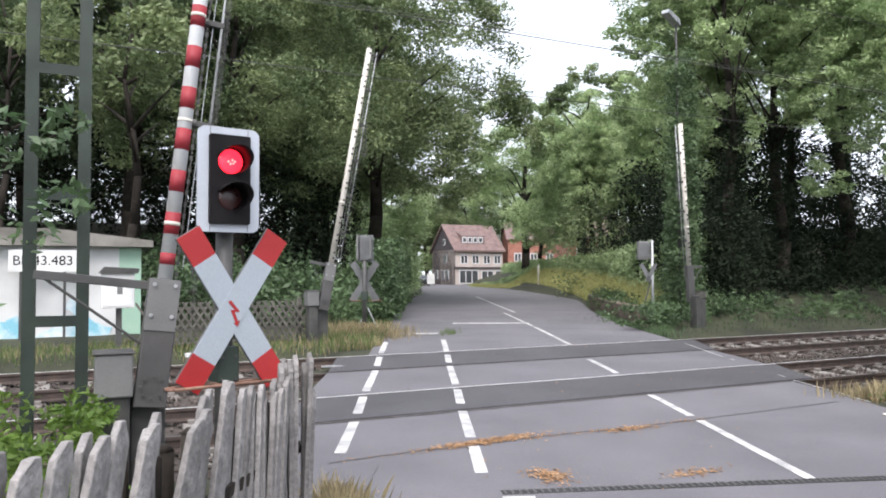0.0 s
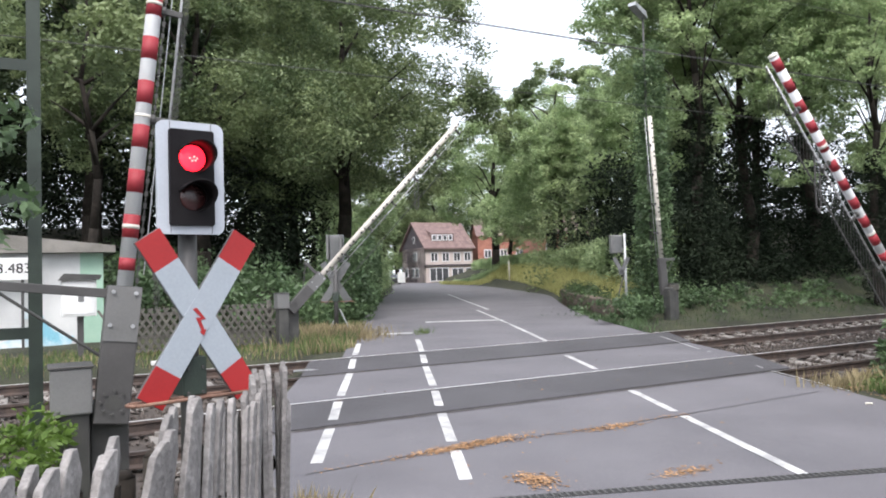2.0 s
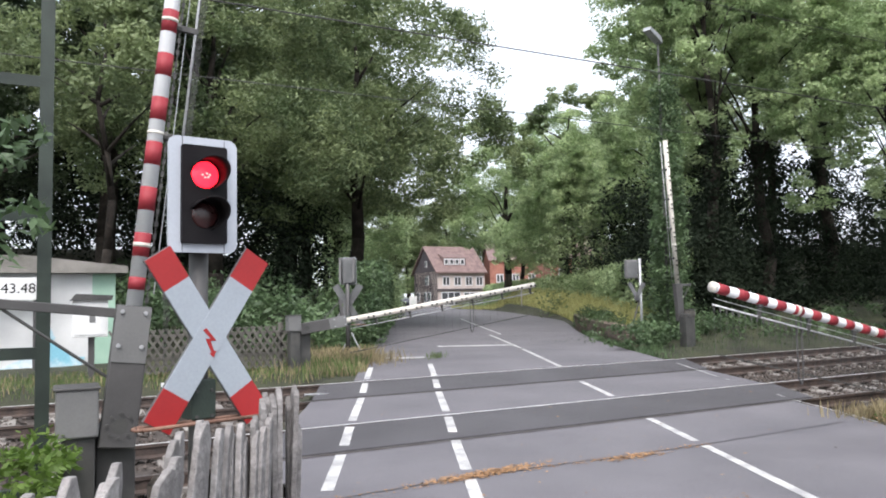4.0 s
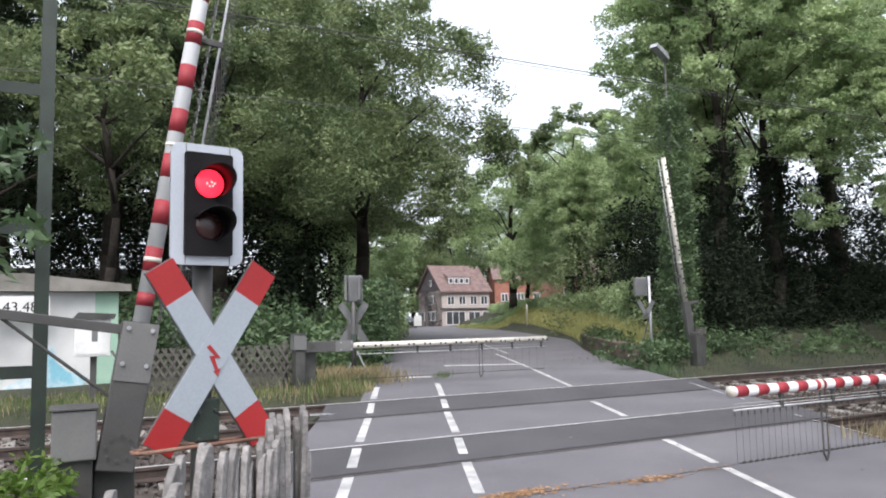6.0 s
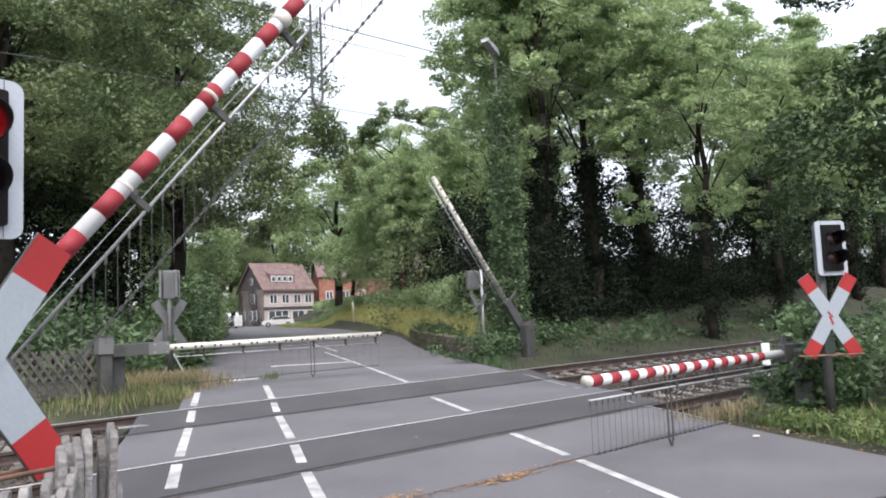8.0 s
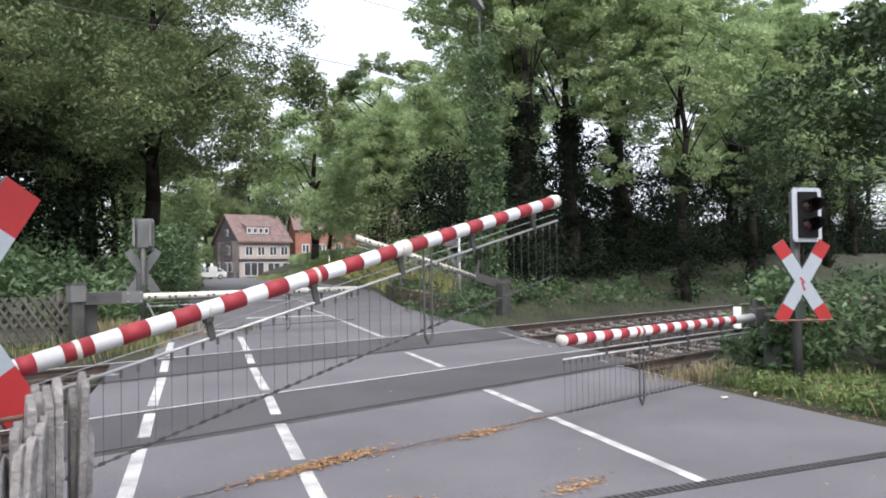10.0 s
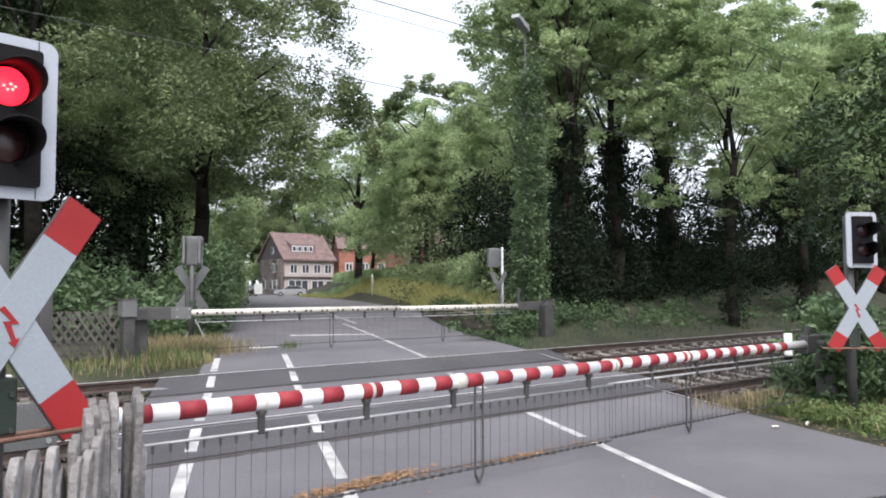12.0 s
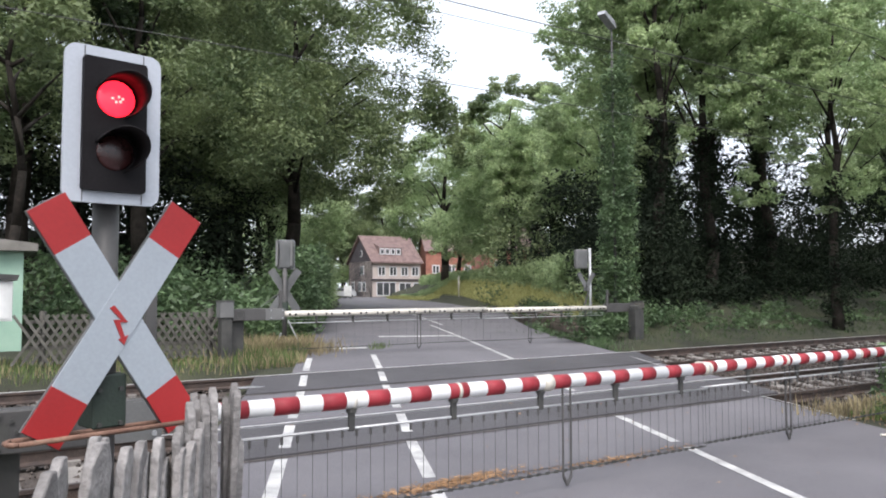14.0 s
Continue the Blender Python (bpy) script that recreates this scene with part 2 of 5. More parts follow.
def terrain(x, y):
    """Height of the soil."""
    w, s = along(x, y)
    z = level(x, y)
    er = edge_right(s)
    on = step(WL - 1.0, WL - 0.5, w) * (1 - step(er - 0.1, er + 0.5, w))
    # track bed
    bed = step(-2.0, -1.2, y) * (1 - step(6.6, 7.4, y)) * (1 - on)
    z -= 0.24 * bed
    # bank on the far side, right of the road
    right = step(er + 0.2, er + 3.5, w)
    z += right * step(7.4, 13.5, y) * (1.45 + 0.5 * step(15, 40, x))
    z += step(er + 3, er + 14, w) * step(12, 30, y) * 0.8
    # left far side
    left = 1 - step(WL - 4, WL - 0.4, w)
    z += left * step(8.5, 14, y) * 0.35
    z += left * step(13, 26, y) * 1.2
    # wooded rise behind
    z += step(er + 5, er + 14, w) * step(14, 42, y) * (1 - step(62, 92, s)) * 3.2
    z += (1 - step(WL - 12, WL - 5, w)) * step(17, 42, y) * (1 - step(70, 100, s)) * 3.2
    # near verge
    z += (1 - on) * (1 - step(-3.5, -1.8, y)) * (0.06 if w > 0 else -0.1)
    z += 0.03 * noise.noise((x * 0.9, y * 0.9, 0)) * (1 - on)
    return z - 0.06 * on


def build_ground():
    def axis(lo, hi, near0, near1, st):
        a = list(np.arange(near0, near1, st))
        d, v = st, near1
        while v < hi:
            a.append(v)
            d *= 1.25
            v += d
        a.append(hi)
        d, v = st * 1.25, near0 - st
        while v > lo:
            a.insert(0, v)
            d *= 1.25
            v -= d
        a.insert(0, lo)
        return a
    xs, ys = axis(-1500, 1500, -16, 42, 0.4), axis(-1500, 1500, -12, 46, 0.4)
    verts = [(x, y, terrain(x, y)) for y in ys for x in xs]
    n = len(xs)
    faces = [(j * n + i, j * n + i + 1, (j + 1) * n + i + 1, (j + 1) * n + i) for j in range(len(ys) - 1) for i in range(n - 1)]
    tagged(raw("ground", verts, faces, GROUND, smooth=True), "earthy verge and bank with patchy grass", "ground", kind="structure")


build_ground()


# ---- road and crossing surface ----
def strip(name, mat, label, y0, y1, w0=WL - 0.6, w1=WR, lift=0.0, parent=None, thick=0.25, z0=None, z1=None):
    """A slab of paving across the road between two lines parallel to the track."""
    bm = B()
    n = 24
    rows = []
    for k, y in enumerate((y0, y1)):
        for i in range(n + 1):
            w = w0 + (w1 - w0) * i / n
            x = (w + 0.41 * y) / 0.912
            z = (z0, z1)[k] if z0 is not None else level(x, y)
            rows.append(bm.verts.new((x, y, z + lift)))
    low = [bm.verts.new((v.co.x, v.co.y, v.co.z - thick)) for v in rows]
    m = n + 1
    for i in range(n):
        bm.faces.new((rows[i], rows[i + 1], rows[m + i + 1], rows[m + i]))
        bm.faces.new((rows[i + 1], rows[i], low[i], low[i + 1]))
        bm.faces.new((rows[m + i], rows[m + i + 1], low[m + i + 1], low[m + i]))
    bm.faces.new((rows[0], rows[m], low[m], low[0]))
    bm.faces.new((rows[m + n], rows[n], low[n], low[m + n]))
    ob = part(name, bm, mat, parent)
    if parent is None:
        tagged(ob, label, "road", kind="structure")
    else:
        tagged(ob, label)
    return ob


def build_road():
    # far carriageway
    ss = [7.4] + list(np.arange(8, 60, 1.5)) + list(np.arange(60, 130, 5))
    verts, faces = [], []
    cols = 9
    # ring of the first row lies on the line y = 5.47
    for j in range(len(ss) + 1):
        for i in range(cols):
            if j == 0:
                w = WL + (WR - WL) * i / (cols - 1)
                x, y = (w + 0.41 * 5.475) / 0.912, 5.475
            else:
                s = ss[j - 1]
                er = edge_right(s)
                w = WL + (er - WL) * i / (cols - 1) + 1.2 * step(20, 60, s)
                x, y = road(w, s)
                if y < 5.6:
                    y = 5.6 + 0.02 * j
                    x = (w + 0.41 * y) / 0.912
            verts.append((x, y, level(x, y)))
    for j in range(len(ss)):
        for i in range(cols - 1):
            a = j * cols + i
            faces.append((a, a + 1, a + cols + 1, a + cols))
    tagged(raw("road_far", verts, faces, ASPHALT, smooth=True), "worn grey asphalt road leading away from the tracks", "road", kind="structure")
    # near carriageway, widening towards the viewer
    verts, faces = [], []
    ys = [-0.045, -1, -2, -3, -4, -6, -8, -11, -16, -24]
    for y in ys:
        for i in range(cols):
            wr = WR + 0.25 * step(-2, -9, y)
            w = WL - 0.7 + (wr - WL + 0.7) * i / (cols - 1)
            verts.append(((w + 0.41 * y) / 0.912, y, level(0, y)))
    for j in range(len(ys) - 1):
        for i in range(cols - 1):
            a = j * cols + i
            faces.append((a, a + cols, a + cols + 1, a + 1))
    tagged(raw("road_near", verts, faces, ASPHALT), "worn grey asphalt road before the crossing", "road", kind="structure")
    strip("crossing_panel_near", ASPHALT_DARK, "dark asphalt infill between the rails of one track", 0.10, 1.395, w1=WR + 0.55, z0=0.005, z1=0.078)
    strip("crossing_middle", ASPHALT, "grey asphalt between the two tracks", 1.475, 3.965, w1=WR + 0.4, z0=0.081, z1=0.089)
    strip("crossing_panel_far", ASPHALT_DARK, "dark asphalt infill between the rails of one track", 4.10, 5.395, w1=WR + 0.55, z0=0.097, z1=0.202)


build_road()


def paint(name, label, pts, lift=0.005):
    """A painted mark: an outline in road metres (w, s)."""
    bm = B()
    vs = []
    for w, s in pts:
        x, y = road(w, s)
        vs.append(bm.verts.new((x, y, level(x, y) + lift + (0.012 if s > 6 else 0.0))))
    f = bm.faces.new(vs)
    if f.normal.z < 0:
        f.normal_flip()
    tagged(part(name, bm, ROADPAINT), label, "road marking", "road markings", "structure")


def dash(w, s0, s1, wide, label="white painted dash on the asphalt, slightly worn"):
    paint("road_marking", label, [(w - wide / 2, s0), (w + wide / 2, s0), (w + wide / 2, s1), (w - wide / 2, s1)])


for s0, s1 in ((-3.41, -1.77), (-1.33, -0.28), (0.18, 2.65), (3.1, 4.05), (4.63, 6.71)):
    dash(-3.71, s0, s1, 0.122)
for s0, s1 in ((-4.22, -3.13), (-2.72, -1.09), (-0.63, 0.35), (0.82, 3.27), (3.65, 4.52), (4.95, 7.4)):
    dash(-2.33, s0, s1, 0.122)
for s0, s1 in ((-4.53, -1.85), (-1.55, 0.16), (2.07, 4.3), (6.24, 11.6), (12.0, 20.0), (20.3, 42.0)):
    dash(0.58 + (0.5 if s0 > 20 else 0), s0, s1, 0.11, "white centre line on the asphalt")
paint("road_marking", "white stop line on the footpath", [(-3.6, 9.0), (-2.4, 9.0), (-2.4, 9.5), (-3.6, 9.5)])
paint("road_marking", "thin white line across one lane", [(-1.85, 13.2), (0.66, 13.2), (0.66, 13.75), (-1.85, 13.75)])
for s0, s1 in ((-0.6, 1.6), (1.9, 4.2), (4.6, 6.9)):
    dash(3.5, s0, s1, 0.035, "thin pale edge line at the end of the paving")
paint("road_marking", "broken piece of white line at the path", [(-2.25, -5.3), (-1.98, -5.25), (-1.95, -4.95), (-2.22, -4.95)])


def tar_seam(pts, wide):
    """A dark irregular joint in the asphalt, through points in x and y."""
    rng = random.Random(int(pts[0][0] * 100))
    bm = B()
    prev = None
    for (x0, y0), (x1, y1) in zip(pts, pts[1:]):
        n = max(2, int(math.hypot(x1 - x0, y1 - y0) / 0.15))
        for i in range(n + 1):
            k = i / n
            x, y = x0 + k * (x1 - x0), y0 + k * (y1 - y0) + rng.uniform(-0.012, 0.012)
            w = wide * rng.uniform(0.4, 1.2) / 2
            z = level(x, y) + 0.0045
            cur = (bm.verts.new((x, y - w, z)), bm.verts.new((x, y + w, z)))
            if prev:
                bm.faces.new((prev[0], cur[0], cur[1], prev[1]))
            prev = cur
    tagged(part("asphalt_seam", bm, ASPHALT_DARK), "dark joint line in the asphalt", "joint", "asphalt joints", "structure")


tar_seam([(-5.0, -1.93), (-3.6, -1.8), (-2.2, -1.82), (-0.3, -1.86), (2.6, -1.75)], 0.035)
tar_seam([(-5.0, -0.07), (-1.0, -0.06), (4.2, -0.06)], 0.03)
tar_seam([(-3.6, 3.93), (0.0, 3.94), (6.0, 3.94)], 0.03)
tar_seam([(-6.2, -4.05), (-5.2, -3.3), (-4.6, -2.2)], 0.02)
tar_seam([(1.0, 8.6), (2.2, 11.0), (3.5, 14.0)], 0.03)


# ---- tracks ----
def build_track(y_near, z_near, z_far):
    gauge = 1.435
    tr = thing("railway_track", pose(0, y_near, 0), "railway track with rusty rails on concrete sleepers in ballast", "railway track", "railway tracks")
    prof = [(-0.075, -0.172), (0.075, -0.172), (0.075, -0.155), (0.012, -0.13), (0.012, -0.05), (0.036, -0.035), (0.036, 0.0), (-0.036, 0.0), (-0.036, -0.035), (-0.012, -0.05), (-0.012, -0.13), (-0.075, -0.155)]
    for dy, z in ((0, z_near), (gauge, z_far)):
        bm = B()
        a = [bm.verts.new((-70, dy + p[0], z + p[1])) for p in prof]
        b = [bm.verts.new((90, dy + p[0], z + p[1])) for p in prof]
        bm.faces.new(a[::-1])
        bm.faces.new(b)
        for i in range(len(prof)):
            j = (i + 1) % len(prof)
            bm.faces.new((a[i], a[j], b[j], b[i]))
        bmesh.ops.recalc_face_normals(bm, faces=bm.faces)
        rail = part("rail", bm, RAIL, tr)
        bm = B()
        box(bm, -70, 90, dy - 0.018, dy + 0.018, z + 0.0005, z + 0.004)
        # near rail: its missing highlight is put into a darker copy of the strip
        part("running_surface", bm, RAILTOP if dy else RAILDULL, rail, "polished running surface" if dy else "dull running surface")
        side = 1 if dy == 0 else -1
        bm = B()
        lo, hi = sorted((dy + side * 0.04, dy + side * (0.098 if dy == 0 else 0.04)))
        if dy == 0:
            x0, x1 = (WL - 0.6 + 0.41 * y_near) / 0.912, (WR + 0.5 + 0.41 * y_near) / 0.912
            box(bm, x0, x1, lo, hi, z - 0.06, z - 0.03)
            part("flange_groove", bm, RUBBER, rail, "dark flange groove")
    tilt = math.degrees(math.atan2(z_far - z_near, gauge))
    zc = (z_near + z_far) / 2 - 0.185
    bm = B()
    box(bm, -0.13, 0.13, -1.3, 1.3, -0.2, 0.0, bevel=0.02)
    for dy in (-0.7175, 0.7175):
        for d2 in (-0.12, 0.12):
            box(bm, -0.06, 0.06, dy + d2 - 0.04, dy + d2 + 0.04, 0, 0.05)
    me = None
    x = -26.0
    while x < 46:
        w = 0.912 * x - 0.41 * (y_near + 0.7)
        if w < WL - 1.45 or w > WR + 1.0:
            if me is None:
                ob = part("sleeper", bm, SLEEPER, tr)
                me = ob.data
            else:
                ob = new("sleeper", me)
                ob.parent = tr
            ob.matrix_basis = pose(x, gauge / 2, zc, tilt, 0, random.uniform(-1, 1))
        x += 0.63
    return tr


build_track(0.0, 0.0, 0.08)
build_track(4.0, 0.09, 0.206)


def scatter_stones():
    """Ballast: rough stones between and beside the sleepers."""
    rng = np.random.default_rng(3)
    verts, faces = [], []
    base = np.array([(1, 0, 0), (-1, 0, 0), (0, 1, 0), (0, -1, 0), (0, 0, 1), (0, 0, -1)], float)
    tri = [(0, 2, 4), (2, 1, 4), (1, 3, 4), (3, 0, 4), (2, 0, 5), (1, 2, 5), (3, 1, 5), (0, 3, 5)]
    n = 0
    for k in range(34000):
        x = rng.uniform(-18, 30)
        y = rng.uniform(-1.5, 6.9)
        w = 0.912 * x - 0.41 * y
        if WL - 0.7 < w < WR + 0.75:
            continue
        z = level(x, y) - 0.22 + rng.uniform(0, 0.05)
        r = rng.uniform(0.022, 0.045)
        v = base * rng.uniform(0.6, 1.2, (6, 3)) * r
        a = rng.uniform(0, 6.28)
        rot = np.array([(math.cos(a), -math.sin(a), 0), (math.sin(a), math.cos(a), 0), (0, 0, 1)])
        v = v @ rot.T + (x, y, z)
        verts.extend(map(tuple, v))
        faces.extend((f[0] + n, f[1] + n, f[2] + n) for f in tri)
        n += 6
    tagged(raw("ballast", verts, faces, STONE), "grey-brown crushed stone ballast round the sleepers", "ballast", kind="stuff")
    # bed under the stones
    for name, x0, x1 in (("ballast_bed_left", -70, None), ("ballast_bed_right", None, 90)):
        bm = B()
        rows = []
        for y in (-1.6, 0, 1.435, 4.0, 5.435, 7.0):
            e0 = x0 if x0 is not None else (WR + 0.8 + 0.41 * y) / 0.912
            e1 = x1 if x1 is not None else (WL - 0.55 + 0.41 * y) / 0.912
            rows.append((bm.verts.new((e0, y, level(0, y) - 0.22)), bm.verts.new((e1, y, level(0, y) - 0.22))))
        for r, q in zip(rows, rows[1:]):
            bm.faces.new((r[0], r[1], q[1], q[0]))
        tagged(part(name, bm, BALLAST), "brown ballast bed", "ground", kind="structure")


scatter_stones()


# ---- crossing signal: pole, lamp head and St Andrew's cross ----
def cross_blades(parent):
    """Two crossed blades with red ends; local x across, front towards -y, centre at the origin."""
    half, wide = 0.622, 0.183
    ang = 57.5
    for k, a in enumerate((ang, 180 - ang)):
        blade = None
        m = pose(0, 0.004 * k, 0, 0, -a, 0)
        for name, x0, x1, mat in (("blade", -half + 0.22, half - 0.22, REFLWHITE), ("red_end", -half, -half + 0.22, SIGNRED), ("red_end", half - 0.22, half, SIGNRED)):
            bm = B()
            box(bm, x0, x1, -0.012, -0.002, -wide / 2, wide / 2, m)
            ob = part(name, bm, mat, parent if blade is None else blade)
            blade = blade or ob
        bm = B()
        box(bm, -half - 0.004, half + 0.004, -0.001, 0.014, -wide / 2 - 0.004, wide / 2 + 0.004, m)
        part("backing", bm, SIGNBACK, blade, "grey back of the blade")


def crossing_signal(m, label, lit=True, head_turn=0.0, head_x=0.0):
    sig = thing("crossing_signal", m, label, "level crossing signal", "crossing signals")
    bm = B()
    tube(bm, (0, 0.12, -0.1), (0, 0.12, 2.55), 0.06, seg=16)
    part("pole", bm, STEEL, sig, smooth=True)
    cr = new("cross")
    cr.parent = sig
    cr.matrix_basis = pose(0.018, 0.0, 1.564)
    # the cross is one part with its blades
    cross_blades(cr)
    bm = B()
    bolt = [(-0.045, 0.12), (0.05, 0.0), (-0.005, 0.0), (0.03, -0.10), (0.052, -0.09), (0.025, -0.155), (-0.015, -0.115), (0.005, -0.108), (-0.05, 0.02), (0.0, 0.02), (-0.075, 0.1)]
    bolt = [(0.7 * p + 0.005, 0.68 * q - 0.02) for p, q in bolt]
    prism(bm, bolt, -0.0165, -0.0125)
    part("lightning_arrow", bm, SIGNRED, cr, "red lightning arrow")
    bm = B()
    box(bm, -0.08, 0.08, 0.03, 0.2, 1.05, 1.3, bevel=0.01)
    part("clamp_plate", bm, MASTGREEN, sig, "grey clamp plate with bolts")
    for bx in (-0.05, 0.05):
        for bz in (1.07, 1.23):
            bm = B()
            tube(bm, (bx, 0.03, bz), (bx, 0.018, bz), 0.012, seg=6)
            part("bolt", bm, STEELDARK, sig)
    # rusty hoop bar under the cross
    bm = B()
    pts = [(-0.42, -0.06), (-0.45, -0.03), (-0.45, 0.02), (-0.42, 0.05), (0.4, 0.05), (0.43, 0.02), (0.43, -0.03), (0.4, -0.06)]
    for i in range(8):
        p, q = pts[i], pts[(i + 1) % 8]
        tube(bm, (p[0], p[1], 1.045), (q[0], q[1], 1.045), 0.012, seg=8)
    part("guard_bar", bm, RUST, sig, "rusty guard bar", smooth=True)
    # lamp head
    head = new("head")
    head.parent = sig
    head.matrix_basis = pose(head_x, 0.0, 2.468, 0, 0, head_turn)
    w, h, r = 0.219, 0.367, 0.055
    def rounded(w, h, r, n=6):
        out = []
        for cx, cz, a0 in ((w - r, h - r, 0), (-w + r, h - r, 90), (-w + r, -h + r, 180), (w - r, -h + r, 270)):
            for i in range(n + 1):
                a = radians(a0 + 90 * i / n)
                out.append((cx + r * math.cos(a), cz + r * math.sin(a)))
        return out
    bm = B()
    prism(bm, rounded(w, h, r), -0.02, 0.0)
    part("backboard", bm, BOARD, head, "white rounded backboard")
    bm = B()
    prism(bm, rounded(w - 0.006, h - 0.006, r), 0.001, 0.03)
    part("backboard_rear", bm, SIGNBACK, head)
    bm = B()
    prism(bm, rounded(w * 0.66, h - 0.055, 0.015, 3), -0.05, -0.021)
    part("housing", bm, BLACK, head, "black lamp housing")
    bm = B()
    box(bm, -0.13, 0.13, 0.031, 0.19, -0.33, 0.33, bevel=0.02)
    part("rear_box", bm, SIGNBACK, head)
    for sx in (-w + 0.085, w - 0.085):
        bm = B()
        box(bm, sx - 0.002, sx + 0.002, -0.0225, -0.0205, -h + 0.005, h - 0.005)
        part("seam", bm, STEEL, head)
    for z, on in ((0.125, lit), (-0.13, False)):
        # hood: open half cylinder reaching over the lens
        hood = B()
        n, rr = 20, 0.1
        for i in range(n):
            a0, a1 = radians(-70 + 225 * i / n), radians(-70 + 225 * (i + 1) / n)
            q = []
            for a in (a0, a1):
                q.append((rr * math.cos(a), rr * math.sin(a), 0.03 + 0.17 * max(0.0, math.cos((a - 0.85) * 0.8)) ** 0.6))
            o = [hood.verts.new((q[0][0], -0.05, z + q[0][1])), hood.verts.new((q[1][0], -0.05, z + q[1][1])),
                 hood.verts.new((q[1][0] * 1.02, -0.05 - q[1][2], z + q[1][1])), hood.verts.new((q[0][0] * 1.02, -0.05 - q[0][2], z + q[0][1]))]
            hood.faces.new(o)
        bmesh.ops.remove_doubles(hood, verts=hood.verts, dist=1e-5)
        r2 = bmesh.ops.solidify(hood, geom=hood.faces[:], thickness=0.005)
        part("hood", hood, BLACK, head, "black lamp hood", smooth=True)
        bm = B()
        c = bmesh.ops.create_uvsphere(bm, u_segments=20, v_segments=10, radius=0.086)
        bmesh.ops.transform(bm, matrix=pose(0, -0.05, z) @ Matrix.Diagonal((1, 0.25, 1, 1)), verts=c["verts"])
        lens = part("lens", bm, LENSRED if on else LENSOFF, head, "glowing red lens" if on else "dark unlit lens", smooth=True)
        if on:
            for i, (px, pz) in enumerate(((-0.024, -0.004), (-0.008, -0.02), (0.012, -0.016), (0.022, -0.002), (0.004, 0.006))):
                bm = B()
                c = bmesh.ops.create_uvsphere(bm, u_segments=8, v_segments=6, radius=0.0065)
                bmesh.ops.translate(bm, vec=(px, -0.075, z + pz), verts=c["verts"])
                part("lamp_glint", bm, LENSCORE, lens)
    return sig


near_left_signal = crossing_signal(pose(-6.238, -3.6, 0.0, 0, 0, 15), "crossing signal with lit red lamp over a red and white cross", head_turn=-6, head_x=-0.03)
near_right_signal = crossing_signal(pose(3.63, -3.12, -0.14, 0, 0, -36), "crossing signal beside bushes, its lamp head turned away", lit=False, head_turn=5, head_x=0.1)
far_left_signal = crossing_signal(pose(-0.14, 10.4, 0.12, 0, 0, 150), "grey rear of a crossing signal and its cross", head_turn=3)


def sign_bracket():
    """Bare triangular frame of a small sign on the far signal's post."""
    bm = B()
    for p, q in (((-0.1, 0.2, 0.85), (-0.42, 0.2, 0.2)), ((-0.42, 0.2, 0.2), (0.2, 0.2, 0.22)), ((0.2, 0.2, 0.22), (0.06, 0.2, 0.55))):
        tube(bm, p, q, 0.018, seg=8)
    part("sign_bracket", bm, GALV, far_left_signal, "bare triangular sign bracket")
    bm = B()
    box(bm, -0.2, -0.14, 0.1, 0.2, 2.18, 2.82, bevel=0.01)
    box(bm, 0.16, 0.22, 0.1, 0.2, 2.18, 2.82, bevel=0.01)
    part("side_plate", bm, STEELLIGHT, far_left_signal, "light grey side plates of the lamp box")


sign_bracket()


def small_signal():
    sig = thing("small_signal", pose(8.19, 8.6, 0.75, 0, 0, 160), "small crossing signal seen from behind on a grey pole", "signal")
    bm = B()
    tube(bm, (-0.14, 0, -0.5), (-0.14, 0, 2.14), 0.04)
    part("pole", bm, GALV, sig, smooth=True)
    bm = B()
    box(bm, -0.06, 0.3, -0.14, 0.06, 1.55, 2.1, bevel=0.03)
    part("housing", bm, STEELLIGHT, sig)
    bm = B()
    box(bm, -0.03, 0.27, 0.062, 0.075, 1.62, 2.04)
    part("rear_cover", bm, SIGNBACK, sig)
    for s in (-1, 1):
        bm = B()
        box(bm, -0.06, 0.06, -0.01, 0.01, -0.1, 0.48, pose(0.0, 0.05, 1.0, 0, 28 * s, 0))
        part("sign_arm", bm, SIGNBACK, sig)
    bm = B()
    tube(bm, (0.1, 0, 0.3), (-0.1, 0, 0.95), 0.02)
    part("brace", bm, STEEL, sig)


small_signal()

# ---- barriers ----
ARMS = []


